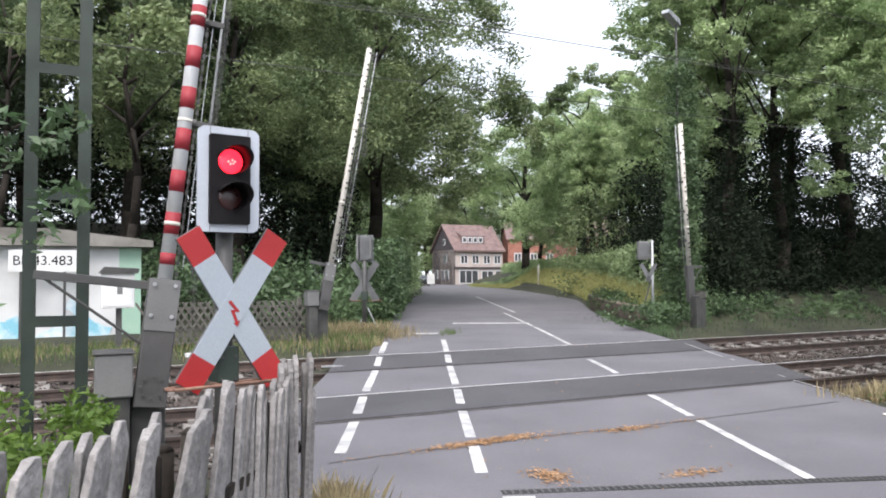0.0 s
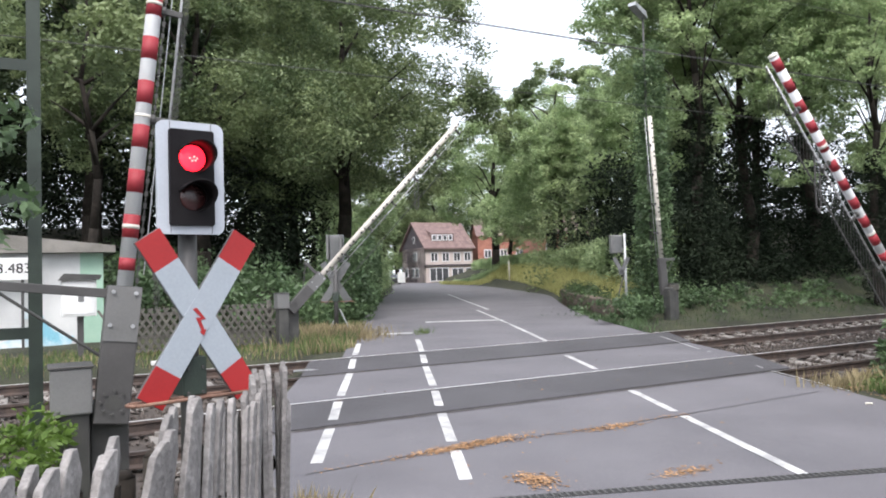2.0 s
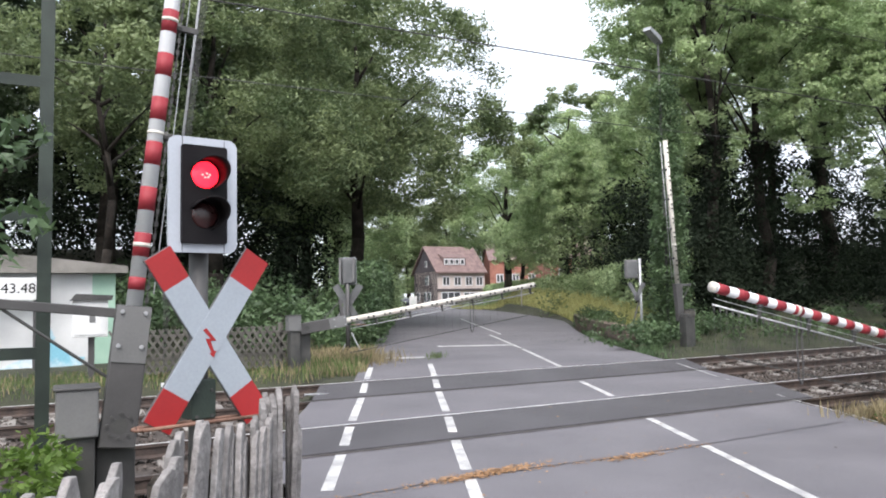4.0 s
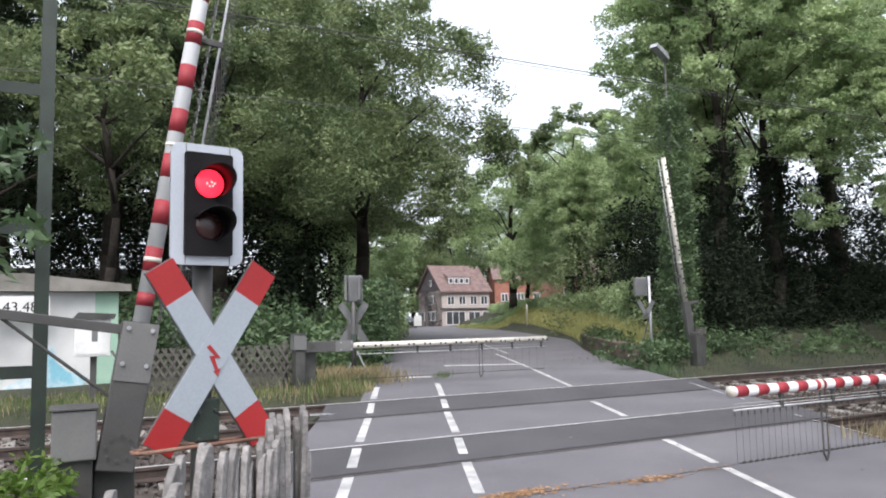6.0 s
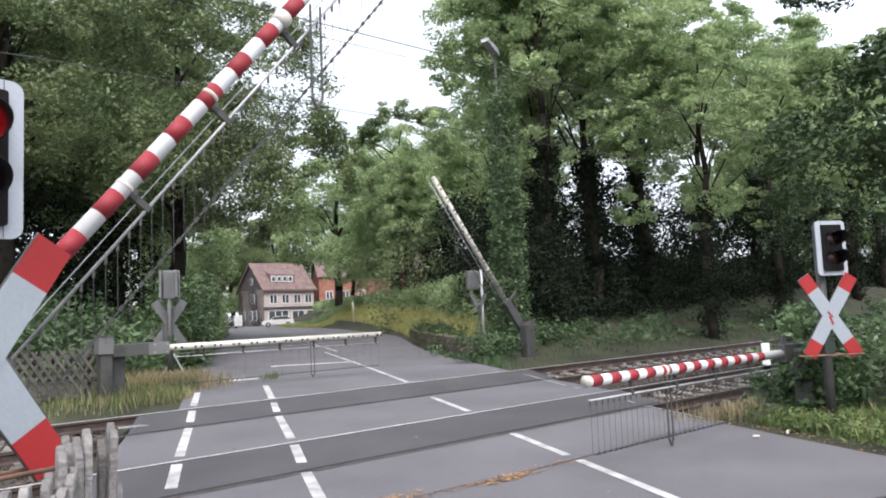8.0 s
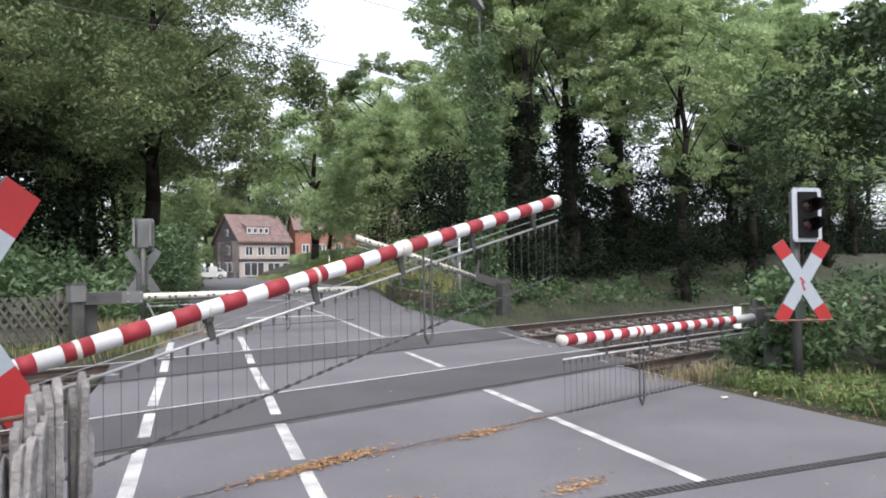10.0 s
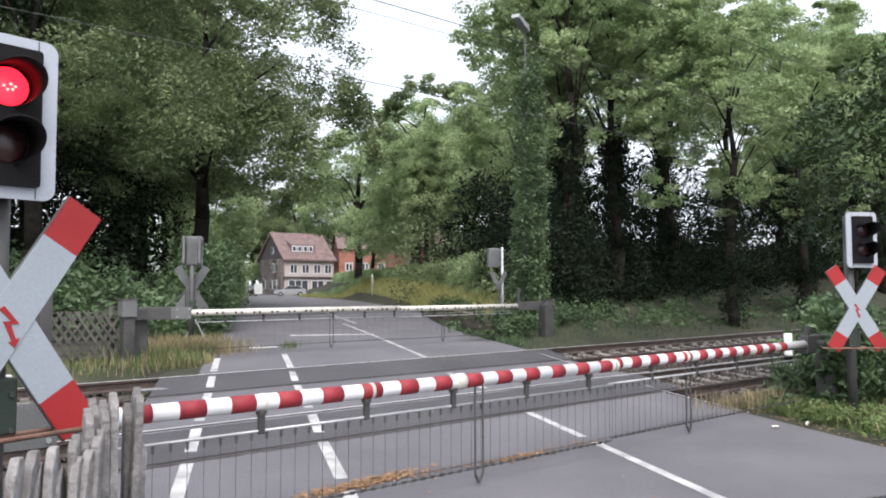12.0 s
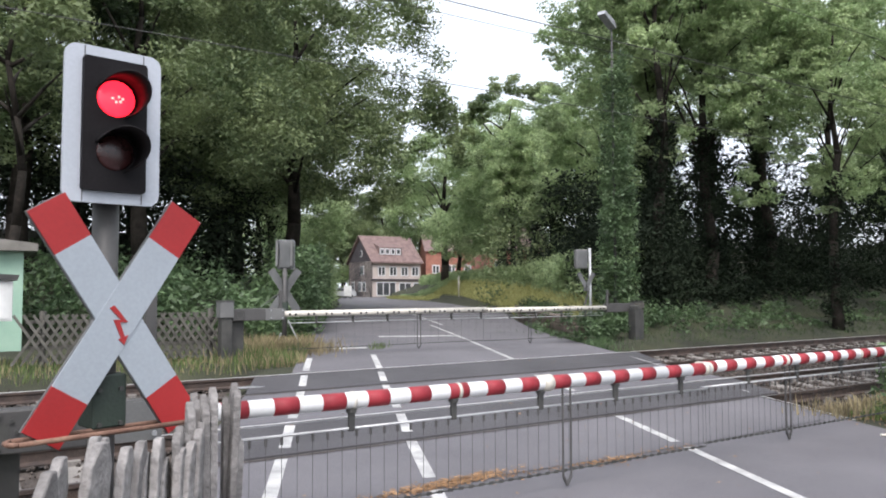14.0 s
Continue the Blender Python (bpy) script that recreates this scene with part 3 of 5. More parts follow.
def barrier(x, y, ground, pivot, length, facing, bands, label, rows, root=0.95, lever=0.95, rods=40, sleeves=(), clip=1.7, foot=4.2, box_top=0.28):
    """A barrier drive with its arm; the arm lies along +x, or -x where facing is -1, when closed."""
    th = thing("barrier", pose(x, y, ground, 0, 0, 0 if facing > 0 else 180), label, "level crossing barrier", "barriers")
    fr = -1 if facing > 0 else 1      # side of the viewer
    h = pivot - ground
    bm = B()
    box(bm, -0.15, 0.12, 0.03, 0.3, -0.3, h - 0.02, bevel=0.012)
    part("post", bm, STEELDARK, th)
    bm = B()
    box(bm, -0.42, -0.14, -0.14, 0.18, h - 0.06, h + box_top, bevel=0.015 if box_top > 0.2 else 0.05)
    cab = part("drive_housing", bm, STEELLIGHT if box_top > 0.2 else OLDWOOD, th, "grey drive housing")
    bm = B()
    box(bm, -0.435, -0.13, -0.155, 0.195, h + box_top + 0.002, h + box_top + 0.02, bevel=0.005)
    part("housing_lid", bm, STEEL, cab)
    bm = B()
    box(bm, -0.38, -0.16, -0.1, 0.16, -0.3, h - 0.06, bevel=0.01)
    part("pedestal", bm, STEELDARK, th)
    bm = B()
    tube(bm, (0, -0.112, h), (0, 0.32, h), 0.06, seg=16)
    part("pivot_shaft", bm, STEELDARK, th)
    arm = new("arm")
    arm.parent = th
    # root box that turns with the arm
    bm = B()
    box(bm, -0.16, root, -0.11, 0.02, -0.125, 0.125, bevel=0.012)
    rb = part("arm_root", bm, STEEL, arm, "grey steel arm root")
    bm = B()
    box(bm, root - 0.42, root - 0.005, -0.118, -0.112, -0.12, 0.12)
    part("cover_plate", bm, STEELLIGHT, arm, "light grey cover plate")
    for bx in (root - 0.3, root - 0.05):
        for bz in (-0.08, 0.08):
            bm = B()
            tube(bm, (bx, -0.118, bz), (bx, -0.135, bz), 0.016, seg=8)
            part("bolt", bm, GALV, arm)
    for i in range(8):
        a = 6.283 * i / 8
        bm = B()
        tube(bm, (0.09 * math.cos(a), -0.11, 0.09 * math.sin(a)), (0.09 * math.cos(a), -0.13, 0.09 * math.sin(a)), 0.013, seg=6)
        part("bolt", bm, STEELDARK, arm)
    # lever to the weights, square to the arm
    bm = B()
    box(bm, root - 0.1, root - 0.03, -0.05, 0.0, 0.1, lever, bevel=0.006)
    part("lever", bm, STEEL, arm)
    bm = B()
    tube(bm, (root - 0.06, -0.02, lever - 0.03), (root - 0.55, -0.02, 0.1), 0.012, seg=8)
    part("lever_stay", bm, STEELDARK, arm)
    # tube
    rad = 0.059 if bands else 0.066
    bm = B()
    tube(bm, (root, -0.045, 0), (length, -0.045, 0), rad, seg=24)
    part("arm_tube", bm, WHITE if bands else OFFWHITE, arm, smooth=True)
    if bands:
        for p, ln in bands:
            bm = B()
            tube(bm, (p, -0.045, 0), (p + ln, -0.045, 0), rad + 0.0012, seg=24)
            part("red_band", bm, RED, arm, smooth=True)
    else:
        p = root + 0.12
        while p < length - 0.1:
            for d in (0, 0.13):
                bm = B()
                tube(bm, (p + d, -0.045, -0.012), (p + d, -0.045 + fr * 0.076, -0.012), 0.027, seg=10)
                part("dark_stud", bm, STEELDARK, arm)
            p += 0.42
    bm = B()
    tube(bm, (length, -0.045, 0), (length + 0.02, -0.045, 0), rad + 0.005, seg=24)
    part("end_cap", bm, OFFWHITE, arm, smooth=True)
    for p, hw, r in sleeves:
        bm = B()
        tube(bm, (p - hw, -0.045, 0), (p + hw, -0.045, 0), rad + r - 0.068, seg=24)
        part("joint_sleeve", bm, OFFWHITE, arm, smooth=True)
    # skirt rail on clips
    bm = B()
    tube(bm, (root + 0.1, -0.045, -0.2), (length - 0.02, -0.045, -0.2), 0.011, seg=10)
    part("skirt_rail", bm, GALV, arm, "bright skirt rail", smooth=True)
    bm = B()
    tube(bm, (root + 0.1, -0.02, -0.13), (length - 0.02, -0.02, -0.13), 0.004, seg=6)
    part("stay_wire", bm, GALV, arm)
    k = 0
    p = clip
    while p < length:
        bm = B()
        box(bm, p - 0.025, p + 0.025, -0.06, -0.03, -0.22, -0.06, bevel=0.006)
        tube(bm, (p, -0.045, -0.085), (p, -0.045, -0.055), 0.04, seg=10)
        part("clip", bm, STEELDARK, arm)
        p += 0.88
    hang = []
    rod_me = None
    n = rods
    for i in range(n):
        p = root + 0.12 + (length - root - 0.16) * i / (n - 1)
        if rod_me is None:
            bm = B()
            tube(bm, (0, 0, 0), (0, 0, -0.06), 0.010 if bands else 0.005, seg=6)
            tube(bm, (0, 0, -0.05), (0, 0, -0.56), 0.0021 if bands else 0.0016, seg=5)
            rod = part("skirt_rod", bm, STEEL, arm)
            rod_me = rod.data
        else:
            rod = new("skirt_rod", rod_me)
            rod.parent = arm
        hang.append((rod, p, 0.2))
    # bottom chain, hanging level under the arm
    bm = B()
    m = int((length - root) / 0.05)
    for i in range(m):
        p = root + 0.12 + (length - root - 0.16) * i / m
        box(bm, p - 0.022, p + 0.022, -0.012 if i % 2 else -0.004, 0.012 if i % 2 else 0.004, -0.012 if i % 2 == 0 else -0.004, 0.012 if i % 2 == 0 else 0.004)
    chain = part("skirt_chain", bm, STEELDARK, arm, "dark chain along the rod ends")
    hang.append((chain, None, 0.76))
    # pendulum feet: long forked legs that reach the road
    for p in (foot,):
        bm = B()
        tube(bm, (-0.04, -0.03, 0.15), (-0.04, -0.03, -0.6), 0.0095, seg=8)
        tube(bm, (0.05, -0.03, 0.15), (0.05, -0.03, -0.6), 0.0095, seg=8)
        tube(bm, (-0.04, -0.03, -0.6), (0.0, -0.03, -0.68), 0.014, seg=8)
        tube(bm, (0.05, -0.03, -0.6), (0.0, -0.03, -0.68), 0.014, seg=8)
        leg = part("pendulum_foot", bm, STEEL, arm, "forked hanging foot")
        hang.append((leg, p, 0.2))
    ARMS.append((arm, h, hang, rows))
    return th


NL_ROWS = ((0, 83.7), (3.7, 83.7), (5.6, 84.2), (6.0, 81.0), (6.5, 72.9), (7.0, 66.3), (7.5, 58.4), (8.0, 49.8), (8.5, 40.8), (9.0, 31.7), (9.5, 22.8), (10.0, 13.8), (10.5, 5.0), (10.9, 0.6), (11.3, 0), (14, 0))
NR_ROWS = ((0, 85), (0.5, 77.5), (1.0, 69), (1.5, 59.6), (2.0, 50.5), (2.5, 41.6), (3.0, 31.2), (3.5, 22), (4.0, 12), (4.5, 3.5), (4.9, 0), (14, 0))
FL_ROWS = ((0, 79.6), (0.5, 72.5), (1.0, 64.5), (1.5, 55.1), (2.0, 45.5), (2.5, 36), (3.0, 26.9), (3.5, 17.5), (4.0, 8.5), (4.4, 2), (4.8, 0), (14, 0))
FR_ROWS = ((0, 86.5), (5.6, 86.5), (6.0, 82), (6.5, 75.1), (7.0, 69), (7.5, 62.4), (8.0, 53), (8.5, 43.3), (9.0, 33.6), (9.5, 24), (10, 14.5), (10.5, 5.5), (10.9, 0.6), (11.3, 0), (14, 0))
NL_BANDS = [(1.0, 0.095)] + [(1.252 + 0.3535 * k, 0.18) for k in range(14)]
NR_BANDS = [(4.62 - 0.21 - 0.322 * k, 0.168) for k in range(12)]
barrier(-6.66, -2.4, 0.0, 0.9, 6.12, 1, NL_BANDS, "level crossing barrier, red and white arm with hanging skirt, coming down", NL_ROWS, root=0.88, rods=46, sleeves=((1.34, 0.016, 0.072), (2.21, 0.012, 0.072), (3.12, 0.014, 0.072), (4.02, 0.05, 0.08), (6.06, 0.022, 0.078)), clip=2.2, foot=4.22)
barrier(4.07, -2.4, 0.0, 0.9, 4.62, -1, NR_BANDS, "level crossing barrier with red and white arm, beside the bushes", NR_ROWS, root=0.3, lever=0.26, rods=42, sleeves=((1.7, 0.02, 0.072), (3.2, 0.025, 0.074)), clip=1.2, foot=3.09, box_top=0.1)
barrier(-2.05, 8.0, 0.45, 1.2, 6.22, 1, False, "level crossing barrier seen from behind, dirty white arm with dark studs", FL_ROWS, lever=0.5, rods=24, sleeves=((2.4, 0.03, 0.074), (4.2, 0.03, 0.074)), foot=4.28)
barrier(9.35, 8.0, 0.24, 1.18, 5.2, -1, False, "level crossing barrier seen from behind, thin dirty white arm", FR_ROWS, lever=0.5, rods=20, sleeves=((2.1, 0.03, 0.074), (3.6, 0.03, 0.074)), foot=3.64, box_top=0.16)


# ---- overhead line mast and wires ----
def lattice_mast():
    th = thing("lattice_mast", pose(-7.37, -1.9, -0.1), "dark green steel lattice mast beside the track", "catenary mast")
    for x in (-0.2, 0.2):
        bm = B()
        box(bm, x - 0.05, x + 0.05, -0.05, -0.04, 0, 8.4)
        box(bm, x - 0.05 if x > 0 else x + 0.04, x - 0.04 if x > 0 else x + 0.05, -0.04, 0.05, 0, 8.4)
        part("upright", bm, MASTGREEN, th)
    for i in range(8):
        bm = B()
        z = 0.42 + i * 1.06
        box(bm, -0.15, 0.15, -0.052, -0.042, z, z + 0.09)
        box(bm, -0.15, 0.15, -0.04, 0.02, z + 0.08, z + 0.09)
        part("rung", bm, MASTGREEN, th)
    return th


mast = lattice_mast()


def wire(y, z, r):
    bm = B()
    tube(bm, (-72, y + 1.9, z + 0.1), (97, y + 1.9, z + 0.1), r, seg=6)
    part("overhead_wire", bm, STEELDARK, mast, "thin dark overhead wire")


wire(0.72, 5.5, 0.008)
wire(4.72, 5.72, 0.008)
wire(0.72, 6.9, 0.007)
wire(4.72, 7.1, 0.007)


# ---- wooden picket fence beside the path ----
def picket_fence():
    ex, ey = -5.8, -3.98
    dx, dy = -0.585, -0.811
    th = thing("picket_fence", pose(ex, ey, -0.02, 0, 0, math.degrees(math.atan2(dy, dx))), "weathered grey wooden picket fence with uneven pointed tops", "fence")
    rng = random.Random(5)
    spots = [(0.052 * i, 0.046 + 0.004 * (i % 3)) for i in range(14)]
    a = 0.74
    while a < 3.2:
        spots.append((a, rng.uniform(0.06, 0.07)))
        a += rng.uniform(0.085, 0.1) if a < 0.9 else rng.uniform(0.105, 0.125)
    n = len(spots)
    for i, (a, w) in enumerate(spots):
        h = 1.13 + rng.uniform(-0.05, 0.06) + (0.11 * (1 - step(5, 12, i)) if i else -0.05) + 0.13 * step(13, 20, i)
        t = 0.016
        bm = B()
        k = rng.uniform(-0.3, 0.3)
        if i < 12:
            pts = [(-w, 0), (w, 0), (w, h - 0.05), (w * 0.5, h - rng.uniform(0.0, 0.02)), (w * 0.1, h - 0.06), (-w * 0.4, h + 0.01), (-w, h - 0.07)]
        else:
            pts = [(-w, 0), (w, 0), (w, h - 0.085), (w * (k + 0.3), h - 0.01), (w * (k - 0.3), h), (-w, h - 0.08)]
        prism(bm, pts, -t, t)
        bmesh.ops.bevel(bm, geom=bm.edges[:], offset=0.004, segments=1, affect="EDGES")
        ob = part("picket", bm, PICKET, th)
        ob.matrix_basis = pose(a, rng.uniform(-0.012, 0.012), 0, rng.uniform(-2, 2), rng.uniform(-2.5, 2.0) - 8 * step(4, 14, i) - 11 * step(12, 19, i), rng.uniform(-10, 10) + 8 + 27 * (1 - step(6, 13, i)))
    n = 37
    for i in range(7):
        bm = B()
        a = 0.8 + i * 0.36 + rng.uniform(-0.05, 0.05)
        hh = rng.uniform(0.9, 1.0)
        tube(bm, (a, -0.2, -0.1), (a, -0.2, hh), 0.055, seg=12)
        tube(bm, (a, -0.2, hh), (a, -0.2, hh + 0.03), 0.055, 0.03, seg=12)
        part("round_stake", bm, BARK, th, "dark round stake", smooth=True)
    # rails and posts in near-black bark: the gaps' shade is put into colour
    for z in (0.25, 0.62):
        bm = B()
        box(bm, -0.05, n * 0.088, -0.075, -0.035, z, z + 0.07, bevel=0.008)
        part("fence_rail", bm, BARK, th)
    for a in (0.25, 1.7):
        bm = B()
        tube(bm, (a, -0.14, -0.2), (a, -0.14, 0.98), 0.06, seg=12)
        part("fence_post", bm, BARK, th)


picket_fence()


def lattice_fence():
    """Low fence of crossed slats beyond the far track."""
    th = thing("lattice_fence", pose(-5.9, 8.35, 0.38, 0, 0, 0), "low grey fence of crossed wooden slats in the grass", "fence")
    bm = B()
    L = 3.5
    for z in (0.25, 0.72):
        bm = B()
        box(bm, 0, L, 0.02, 0.06, z, z + 0.06)
        part("fence_rail", bm, OLDWOOD, th)
    me = {}
    for k, sgn in enumerate((1, -1)):
        x = 0.1
        while x < L:
            if sgn not in me:
                bm = B()
                box(bm, -0.025, 0.025, -0.012, 0.012, -0.05, 1.05, bevel=0.004)
                ob = part("slat", bm, OLDWOOD, th)
                me[sgn] = ob.data
            else:
                ob = new("slat", me[sgn])
                ob.parent = th
            ob.matrix_basis = pose(x - sgn * 0.28, -0.03 * k, 0, 0, 33 * sgn, 0)
            x += 0.16
    for x in (0.3, 1.9, 3.4):
        bm = B()
        tube(bm, (x, 0.12, -0.3), (x, 0.12, 0.95), 0.06)
        part("fence_post", bm, OLDWOOD, th)


lattice_fence()


# ---- trackside hut with a distance sign, and a cabinet ----
def hut():
    th = thing("trackside_hut", pose(-7.3, 11.0, 0.1), "small white trackside hut with pale green corner and graffiti", "hut")
    bm = B()
    box(bm, -3.0, 1.0, 0, 2.4, -0.3, 2.45)
    w = part("wall", bm, HUTWHITE, th)
    bm = B()
    box(bm, 1.0, 1.5, -0.004, 2.4, -0.3, 2.45)
    part("corner_wall", bm, HUTGREEN, th, "pale green corner wall")
    bm = B()
    prism(bm, [(-3.3, 2.46), (1.75, 2.46), (1.75, 2.62), (-0.4, 2.86), (-3.3, 2.86)], -0.3, 2.7)
    part("roof", bm, HUTROOF, th, "grey felt roof")
    rng = random.Random(4)
    for i in range(12):
        bm = B()
        cx, cz, s = rng.uniform(-1.6, 0.6), rng.uniform(0.25, 1.1), rng.uniform(0.2, 0.42)
        pts = [(cx + s * rng.uniform(0.6, 1.3) * math.cos(a), cz + 0.7 * s * rng.uniform(0.6, 1.3) * math.sin(a)) for a in np.arange(0, 6.2, 0.5)]
        prism(bm, pts, -0.006 - 0.002 * i, -0.002)
        part("graffiti", bm, GRAFFITI, th, "pale blue graffiti")
    # distance sign
    sg = thing("distance_sign", pose(-7.78, 10.6, 1.5), "white sign with black distance figures by the hut", "sign")
    bm = B()
    box(bm, -0.85, 0.55, -0.01, 0.01, 0.45, 0.95, bevel=0.004)
    part("plate", bm, CABINET, sg)
    for px in (-0.6, 0.3):
        bm = B()
        tube(bm, (px, 0.05, -1.6), (px, 0.05, 0.9), 0.03)
        part("leg", bm, STEEL, sg)
    cu = bpy.data.curves.new("figures", "FONT")
    cu.body, cu.size, cu.extrude = "Bk 43.483", 0.31, 0.002
    cu.align_x, cu.align_y = "CENTER", "CENTER"
    cu.materials.append(BLACK)
    tx = new("figures", cu)
    tx.parent = sg
    tx.matrix_basis = pose(-0.15, -0.013, 0.7, 90, 0, 0)
    # cabinet on a post
    cb = thing("trackside_cabinet", pose(-6.4, 8.7, 0.3), "white weathered trackside cabinet with dark hood on a post", "cabinet")
    bm = B()
    box(bm, -0.36, 0.3, -0.2, 0.2, 0.85, 1.62, bevel=0.015)
    bd = part("body", bm, CABINET, cb)
    bm = B()
    box(bm, -0.31, 0.25, -0.212, -0.202, 0.9, 1.56, bevel=0.003)
    dr = part("door", bm, CABINET, cb)
    bm = B()
    box(bm, -0.05, 0.06, -0.22, -0.213, 1.15, 1.42)
    part("label_plate", bm, STEELLIGHT, dr)
    bm = B()
    prism(bm, [(-0.42, 1.6), (0.36, 1.6), (0.4, 1.7), (-0.3, 1.74)], -0.27, 0.25)
    part("hood", bm, STEELDARK, cb, "dark hood with light rim")
    bm = B()
    box(bm, -0.06, 0.06, -0.06, 0.06, -0.3, 0.85)
    part("post", bm, STEEL, cb)


hut()


def bond_box(x, y):
    """Small cable box beside the rails."""
    th = thing("track_cable_box", pose(x, y, level(x, y) - 0.2, 0, 0, 20), "small pale cable box on stub legs beside the rail", "cable box", "track cable boxes")
    bm = B()
    box(bm, -0.14, 0.14, -0.07, 0.07, 0.17, 0.25, bevel=0.01)
    part("lid", bm, CABINET, th)
    for dx in (-0.09, 0.09):
        bm = B()
        box(bm, dx - 0.025, dx + 0.025, -0.03, 0.03, -0.05, 0.17)
        part("leg", bm, RUST, th)


bond_box(-5.1, 6.9)
bond_box(-4.65, 6.8)


def point_cover():
    th = thing("inspection_frame", pose(-2.72, 4.75, 0.08, 0, 0, 25), "broken pale metal frame lying between the rails at the paving edge", "metal frame")
    for i, (x0, x1, y0, y1) in enumerate(((-0.28, 0.28, -0.2, -0.16), (-0.28, 0.28, 0.16, 0.2), (-0.28, -0.24, -0.16, 0.16), (0.24, 0.28, -0.16, 0.16))):
        bm = B()
        box(bm, x0, x1, y0, y1, 0, 0.03, pose(0, 0, 0, -6, 8, 0))
        part("bar", bm, GALV, th)
    bm = B()
    box(bm, -0.23, 0.23, -0.15, 0.15, 0.005, 0.015, pose(0, 0, 0, -6, 8, 0))
    part("plate", bm, SLEEPER, th)


point_cover()


def street_lamp(x, y, z0, top):
    th = thing("street_lamp", pose(x, y, z0, 0, 0, 200), "grey street lamp with a flat head above the trees", "street lamp")
    h = top - z0
    bm = B()
    tube(bm, (0, 0, -0.3), (0, 0, h - 0.1), 0.055, 0.03)
    part("pole", bm, STEEL, th, smooth=True)
    bm = B()
    prism(bm, [(-0.1, h - 0.12), (0.75, h + 0.12), (0.7, h + 0.24), (0.0, h + 0.1)], -0.13, 0.13)
    part("lamp_head", bm, GALV, th, "flat lamp head")


lx, ly = ahead(24.4, 7.7)
street_lamp(lx, ly, terrain(lx, ly), 10.15)


def white_post():
    th = thing("marker_post", pose(4.55, -1.75, 0.0), "white post with black marks, mostly hidden by leaves", "post")
    bm = B()
    tube(bm, (0, 0, -0.2), (0, 0, 1.0), 0.06, seg=14)
    part("post", bm, CABINET, th, smooth=True)
    for z in (0.25, 0.55):
        bm = B()
        tube(bm, (0, 0, z), (0, 0, z + 0.12), 0.0615, seg=14)
        part("black_mark", bm, BLACK, th)


white_post()


def bank_post():
    x, y = ahead(70, 8.9)
    th = thing("bank_post", pose(x, y, terrain(x, y)), "thin pale post standing in the long grass of the bank", "post")
    bm = B()
    tube(bm, (0, 0, -0.2), (0, 0, 1.9), 0.06, seg=10)
    part("post", bm, OFFWHITE, th, smooth=True)


bank_post()


def drain():
    th = thing("drain_channel", pose(-4.0, -3.5, level(0, -3.5) + 0.001, 0, 0, -19), "narrow metal drain grating across the road", "drain", kind="structure")
    bm = B()
    box(bm, 0, 7.6, -0.06, 0.06, -0.03, 0.001)
    part("channel", bm, RUBBER, th)
    me = None
    for i in range(120):
        if me is None:
            bm = B()
            box(bm, -0.011, 0.011, -0.055, 0.055, 0.0, 0.006)
            ob = part("grate_bar", bm, STEEL, th)
            me = ob.data
        else:
            ob = new("grate_bar", me)
            ob.parent = th
        ob.matrix_basis = pose(0.03 + i * 0.063, 0, 0.0)


drain()


# ---- buildings far down the road ----
def window(parent, x, z, w, h, y, panes=2):
    """A framed window in a front that faces -y."""
    bm = B()
    box(bm, x - w / 2, x + w / 2, y - 0.06, y - 0.02, z, z + h)
    wd = part("window", bm, WHITE, parent, "white window frame")
    f = 0.15
    pw = (w - f * (panes + 1)) / panes
    for i in range(panes):
        bm = B()
        a = x - w / 2 + f + i * (pw + f)
        box(bm, a, a + pw, y - 0.075, y - 0.062, z + f, z + h - f)
        part("pane", bm, GLASS, wd)
    return wd


